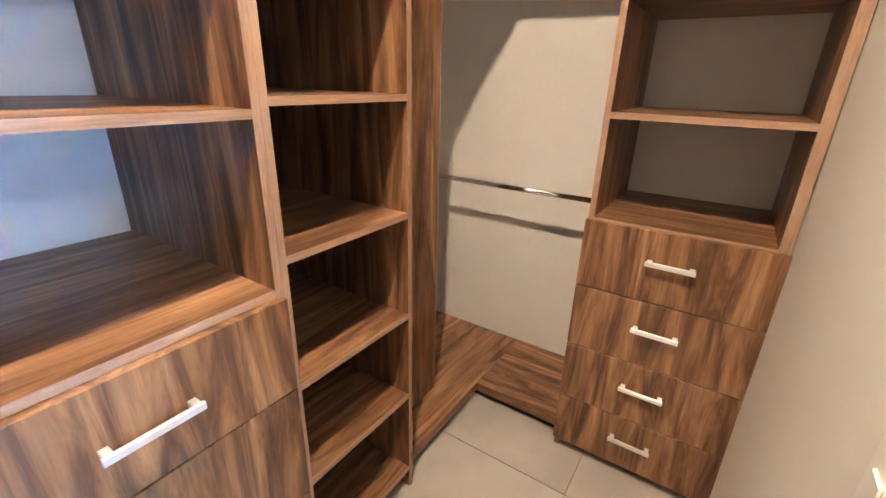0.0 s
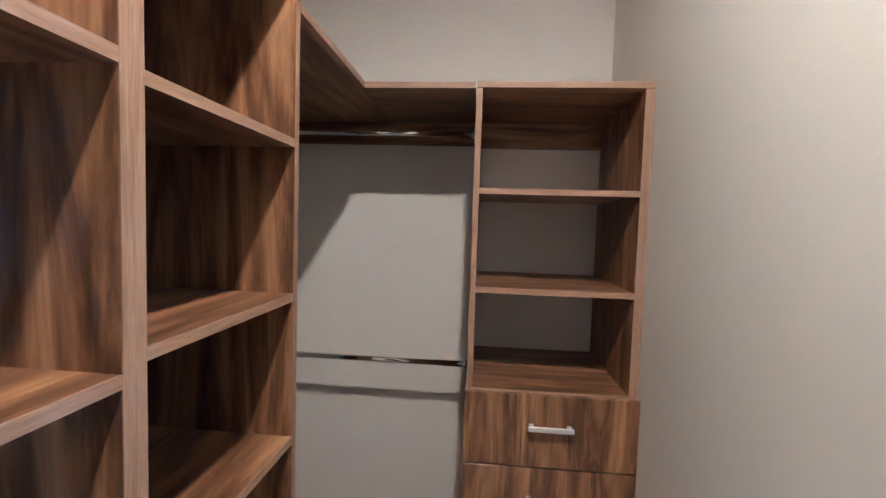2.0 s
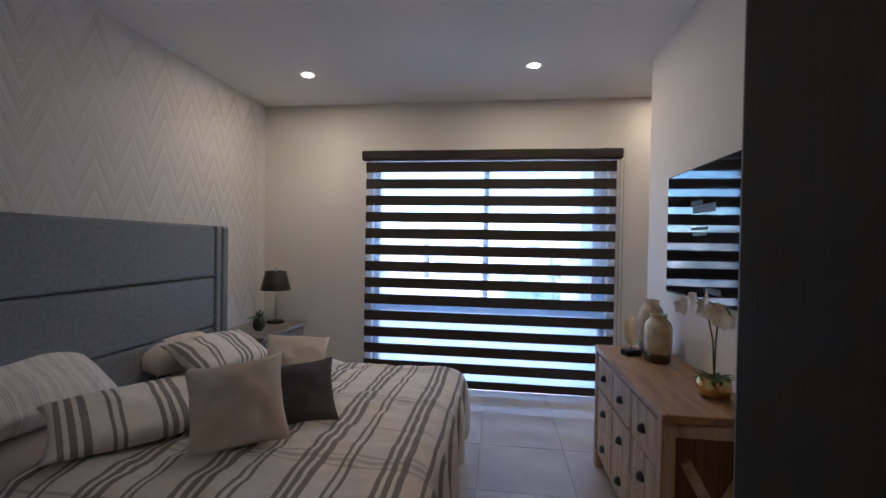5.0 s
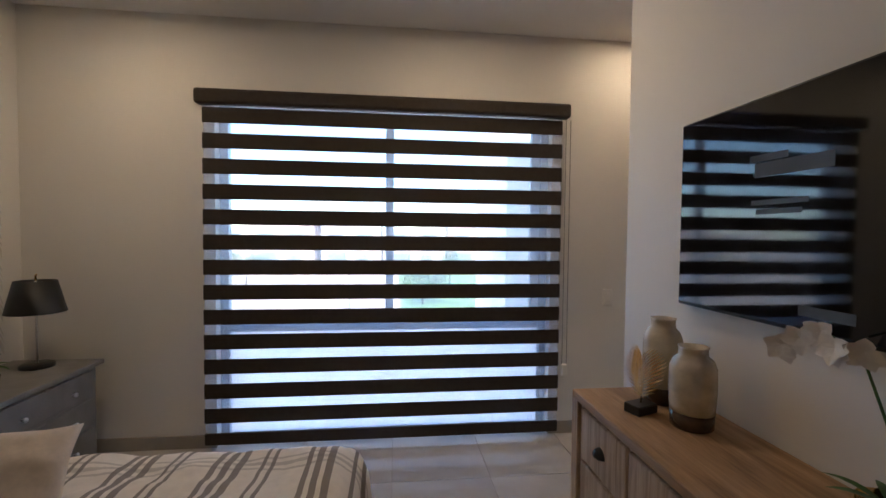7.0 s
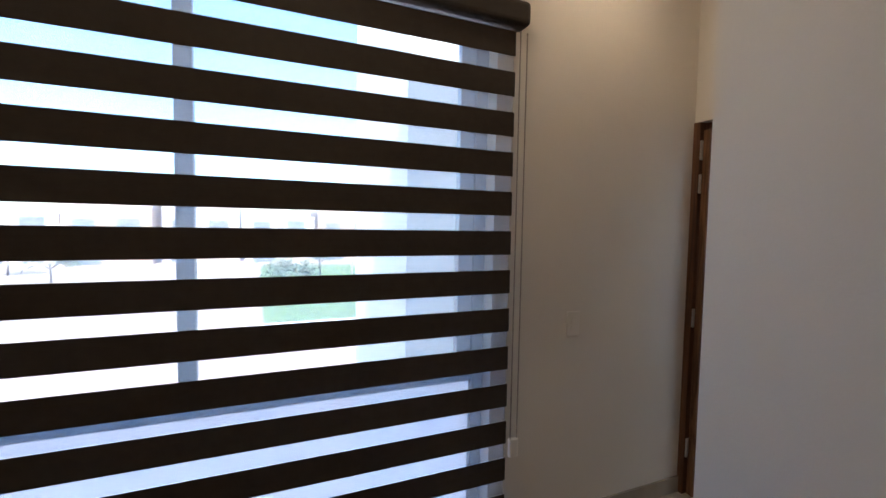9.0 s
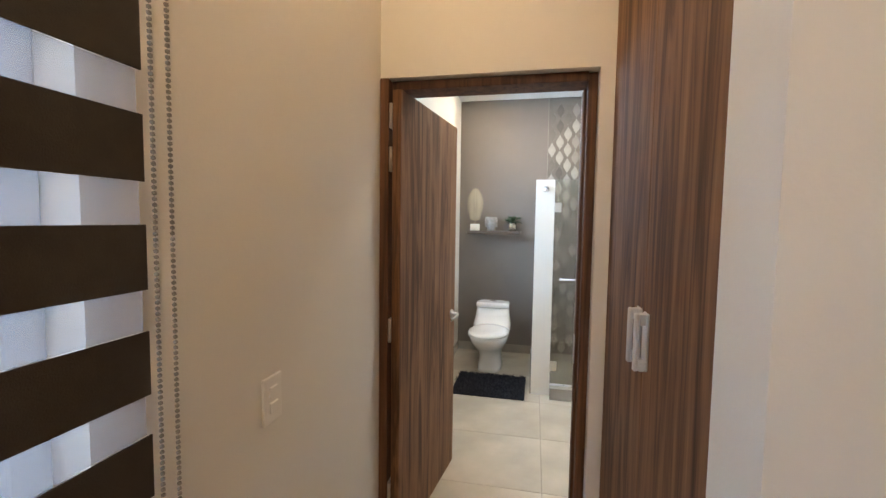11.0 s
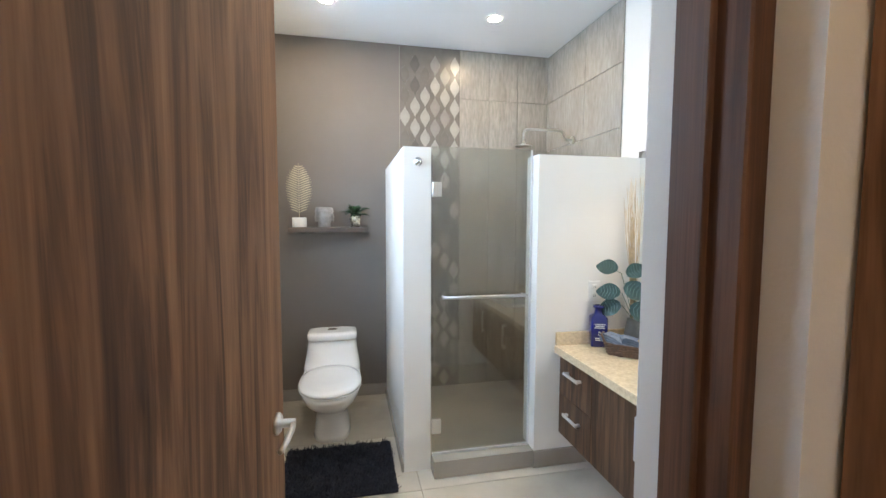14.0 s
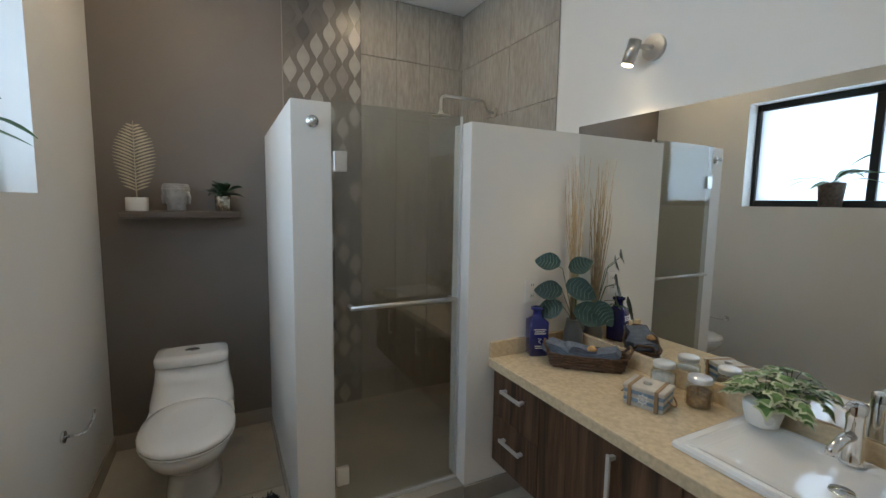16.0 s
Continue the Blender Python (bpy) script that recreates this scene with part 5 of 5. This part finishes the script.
def sconce():
    s = thing("wall_spotlight", (6.25, BY0, 2.09), "brushed nickel wall spotlight, switched on", "wall lamp")
    part("rose", T([(0, 0, 0), (0, 0.018, 0)], 0.052, 30), STEEL, s)
    part("arm", T([(0, 0.01, 0), (0.02, 0.07, 0.0)], 0.01), STEEL, s)
    part("barrel", T([(0.03, 0.085, 0.025), (0.052, 0.098, -0.07)], 0.026, 24), STEEL, s)
    part("lens", T([(0.0521, 0.0981, -0.0705), (0.0526, 0.0984, -0.073)], 0.022, 24), LAMPG, s, "glowing lamp lens")


sconce()
sp = new("sconce_lamp", bpy.data.lights.new("sconce_lamp", "SPOT"))
sp.data.energy, sp.data.color, sp.data.spot_size, sp.data.shadow_soft_size = 3.0, SOFT, radians(100), 0.03
sp.data.spot_blend = 1.0
sp.matrix_world = look((6.305, -1.928, 2.008), (6.1, -1.72, 0.7))


# ---- outside, seen through the blind ----
GZ = -3.2
LAND = mat("dry_ground", (0.36, 0.28, 0.23), 0.9, vary=0.2, scale=0.2, bump=0)
ROADM = mat("street_paving", (0.42, 0.31, 0.28), 0.9, vary=0.1, scale=0.5, bump=0)
LAWN = mat("park_lawn", (0.1, 0.16, 0.05), 0.95, vary=0.3, scale=0.6, bump=0)
fixed("ground", B(-900, -900, GZ - 0.3, 900, 1800, GZ), LAND, "pale ground reaching to the horizon")
fixed("road", B(-40, 8, GZ, 60, 17, GZ + 0.02), ROADM, "pinkish paved street")
fixed("road_branch", B(-6, 17, GZ + 0.001, 2.5, 60, GZ + 0.021), ROADM, "pinkish paved side street")
fixed("pavement", B(2.5, 17, GZ, 40, 19, GZ + 0.14), CEIL, "pale concrete kerb and pavement")
solo("lawn", B(0, 0, 0, 40, 28, 0.1), LAWN, (2.8, 19, GZ), "green park lawn", "lawn", kind="stuff")
HW = [mat("house_white", (0.6, 0.5, 0.42), 0.8, vary=0.05, scale=0.4), mat("house_tan", (0.42, 0.29, 0.21), 0.8, vary=0.08, scale=0.4)]
PANE = mat("far_window", (0.16, 0.17, 0.19), 0.1, vary=0.1, bump=0)
for i in range(13):
    x = -48 + i * 8.2
    hgt = 5.6 + 0.9 * ((i * 7) % 3) - 0.6
    hs = thing("town_house", (x, 52 + (i % 2) * 1.5, GZ), "pale flat-roofed town house of two storeys", "house", "town houses across the park")
    part("wall", B(0, 0, 0, 7.6, 9, hgt), HW[i % 3 == 1], hs)
    part("roof", B(-0.1, -0.1, hgt, 7.7, 9.1, hgt + 0.35), HW[0], hs)
    for wx, wz, ww, wh in ((0.8, 0.1, 2.4, 2.2), (4.4, 0.6, 1.6, 1.5), (0.9, 3.3, 1.8, 1.4), (4.5, 3.2, 2.0, 1.6)):
        part("window", B(wx, -0.04, wz, wx + ww, 0.02, wz + wh), PANE, hs)
nb = thing("neighbour_wall", (3.45, 0.9, GZ), "white rendered side wall of the next house", "wall")
part("wall", B(0, 0, 0, 0.35, 1.5, 6.6), CEIL, nb)
lp = thing("street_lamp", (-0.4, 24, GZ), "slender pale metal street lamp", "street lamp")
part("pole", T([(0, 0, 0), (0, 0, 6.5)], 0.07, 8, 0.6), SATIN, lp)
part("arm", T([(0, 0, 6.4), (0.5, 0, 6.7), (1.0, 0, 6.7)], 0.04, 6), SATIN, lp)
part("head", B(0.9, -0.1, 6.62, 1.4, 0.1, 6.72, bevel=0.02), SATIN, lp)
pg = thing("playground_frame", (8.0, 24, GZ + 0.1), "playground frame with a yellow roof and a red slide", "playground")
for x in (0, 1.6):
    for y in (0, 1.4):
        part("post", T([(x, y, 0), (x, y, 2.7)], 0.06, 8), HW[0], pg)
part("deck", B(0, 0, 1.2, 1.6, 1.4, 1.3), HW[0], pg)
part("roof", lathe(bmesh.new(), [(1.3, 2.6), (0.15, 3.4), (0, 3.4)], cx=0.8, cy=0.7, seg=4), mat("yellow_plastic", (0.8, 0.55, 0.02), 0.4, vary=0.05), pg, "yellow roof")
part("slide", T([(1.6, 0.3, 1.2), (2.3, 0.0, 0.7), (3.2, -0.3, 0.2)], 0.22, 8), mat("red_plastic", (0.75, 0.04, 0.03), 0.4, vary=0.05), pg, "red slide")


BARK = mat("tree_bark", (0.12, 0.08, 0.05), 0.9, vary=0.3)
CROWN = mat("tree_leaves", (0.09, 0.13, 0.05), 0.7, vary=0.4, scale=2)


def street_tree(x, y, hgt, seed):
    t = thing("street_tree", (x, y, GZ), "small leafy green street tree", "tree", "trees by the park")
    rng = random.Random(seed)
    trunk, crown = bmesh.new(), bmesh.new()
    tube(trunk, [(0, 0, 0), (0.05, 0.02, hgt * 0.3), (0, 0, hgt * 0.6)], 0.09, 8, 0.5)
    tips = []
    for i in range(7):
        a, e = rng.uniform(0, 6.28), rng.uniform(0.3, 1.2)
        tip = Vector((math.cos(a) * math.cos(e), math.sin(a) * math.cos(e), math.sin(e))) * hgt * rng.uniform(0.25, 0.42) + Vector((0, 0, hgt * 0.5))
        tube(trunk, [(0, 0, hgt * 0.45), tip * 0.6 + Vector((0, 0, hgt * 0.2)), tip], 0.03, 6, 0.4)
        tips.append(tip)
    for i in range(700):
        c = rng.choice(tips) + Vector((rng.gauss(0, 1), rng.gauss(0, 1), rng.gauss(0, 0.8))) * hgt * 0.11
        leaf(crown, c, (rng.uniform(-1, 1), rng.uniform(-1, 1), rng.uniform(-0.6, 0.6)), (rng.uniform(-1, 1), rng.uniform(-1, 1), 0.4), 0.28, 0.16, 0.2, 2)
    part("trunk", trunk, BARK, t)
    part("crown", crown, CROWN, t)


for k, (x, y, hgt) in enumerate(((-9.5, 33, 3.2), (-16, 44, 3.6), (4.2, 25, 2.9), (7.0, 33, 3.4), (12.5, 29, 3.0), (-22, 30, 3.0))):
    street_tree(x, y, hgt, 50 + k)


# ---- tiles, last ----
def tile_mesh(name, w, d, h, material, bevel=0.0015):
    return finish(B(0, 0, 0, w, d, h, bevel=bevel), name, material)


def tile_floor(name, x0, y0, x1, y1, w, d, material, label, holes=()):
    base = fixed(name, B(x0, y0, -0.15, x1, y1, -0.006), GROUT, label)
    cache = {}
    j = 0
    y = y0
    while y < y1 - 0.01:
        x = x0
        while x < x1 - 0.01:
            tw, td = round(min(w, x1 - x) - 0.003, 4), round(min(d, y1 - y) - 0.003, 4)
            if tw > 0.01 and td > 0.01:
                me = cache.setdefault((tw, td), None) or tile_mesh("tile", tw, td, 0.006, material)
                cache[tw, td] = me
                o = new("tile", me)
                o.location = (x, y, -0.006)
                o.parent = base
            x += w
        y += d
    return base


tile_floor("floor", 0.0, -5.94, 4.77, 0.05, 0.6, 0.6, FLOORT, "grey-beige glossy floor tiles with fine joints")
tile_floor("bath_floor", 4.77, -1.92, BX1 + 0.01, BY1 + 0.01, 0.6, 1.2, BATHT, "warm beige bathroom floor tiles")


STREAK = wood("streaked_tile", "z", (0.31, 0.282, 0.247), (0.35, 0.32, 0.28), (0.385, 0.353, 0.31), across=7, along=1.5, rough=0.2, warp=1.0)


def wall_tiles():
    """Shower cladding: the end wall beyond the patterned strip, and the vanity-side wall within the shower."""
    e = fixed("shower_tiling", B(BX1 - 0.004, -2.02, 0, BX1 - 0.001, -0.761, HB - 0.01), GROUT, "grey-beige shower wall tiles")
    z = 0.01
    me = {}
    while z < HB - 0.02:
        hh = min(0.4, HB - 0.005 - z)
        y = -1.255
        while y > -2.02:
            w = min(0.25, y + 2.03)
            k = (round(w, 3), round(hh, 3))
            if k not in me:
                me[k] = finish(B(0, -k[0] + 0.003, 0, 0.008, 0, k[1] - 0.003, bevel=0.001), "wall_tile", STREAK)
            o = new("wall_tile", me[k])
            o.location, o.parent = (BX1 - 0.012, y, z), e
            y -= 0.25
        x = BX1 - 0.014
        while x > 6.84:
            w = min(0.6, x - 6.83)
            k = ("s", round(w, 3), round(hh, 3))
            if k not in me:
                me[k] = finish(B(-k[1] + 0.003, 0, 0, 0, 0.008, k[2] - 0.003, bevel=0.001), "wall_tile", STREAK)
            o = new("wall_tile", me[k])
            o.location, o.parent = (x, BY0 + 0.002, z), e
            x -= 0.6
        z += 0.4
    return e


SHW = wall_tiles()


def pattern_strip():
    """Leaf-shaped mosaic pieces in four greys on a taupe ground."""
    tones = [mat("mosaic_%s" % n, c, 0.3, vary=0.12, scale=12) for n, c in (("pale", (0.38, 0.355, 0.315)), ("taupe", (0.17, 0.15, 0.13)), ("mid", (0.27, 0.25, 0.22)), ("dark", (0.13, 0.115, 0.1)))]
    e = fixed("mosaic_strip", B(BX1 - 0.01, -1.253, 0.0, BX1 - 0.005, -0.765, HB - 0.006), tones[1], "taupe mosaic strip with pale leaf shapes")
    w, h = 0.0813, 0.165
    meshes = []
    for t in tones:
        bm = bmesh.new()
        pts = []
        for i in range(8):
            a = i / 8
            pts.append((w / 2 * 0.98 * math.sin(math.pi * a) ** 1.5, a))
        ring = [(p, q) for p, q in pts] + [(0, 1.0)] + [(-p, q) for p, q in pts[:0:-1]]
        lo = [bm.verts.new((0, p, q * h * 0.97)) for p, q in ring]
        hi = [bm.verts.new((-0.003, p * 0.94, q * h * 0.97)) for p, q in ring]
        bm.faces.new(hi)
        for i in range(len(ring)):
            bm.faces.new((lo[i], lo[(i + 1) % len(ring)], hi[(i + 1) % len(ring)], hi[i]))
        meshes.append(finish(bm, "mosaic_piece", t))
    rng = random.Random(5)
    for i in range(6):
        z = 0.02 - (h / 2 if i % 2 else 0)
        while z < HB - h:
            if z > 0:
                k = rng.choices((0, 1, 2, 3), (0.4, 0.25, 0.22, 0.13))[0]
                o = new("mosaic_piece", meshes[k])
                o.location, o.parent = (BX1 - 0.01, -0.765 - w * (i + 0.5), z), e
            z += h
    return e


pattern_strip()
fixed("shower_floor", B(6.8, BY0 + 0.01, 0.002, BX1 - 0.013, -0.804, 0.03), SHOWT, "grey-beige shower floor")
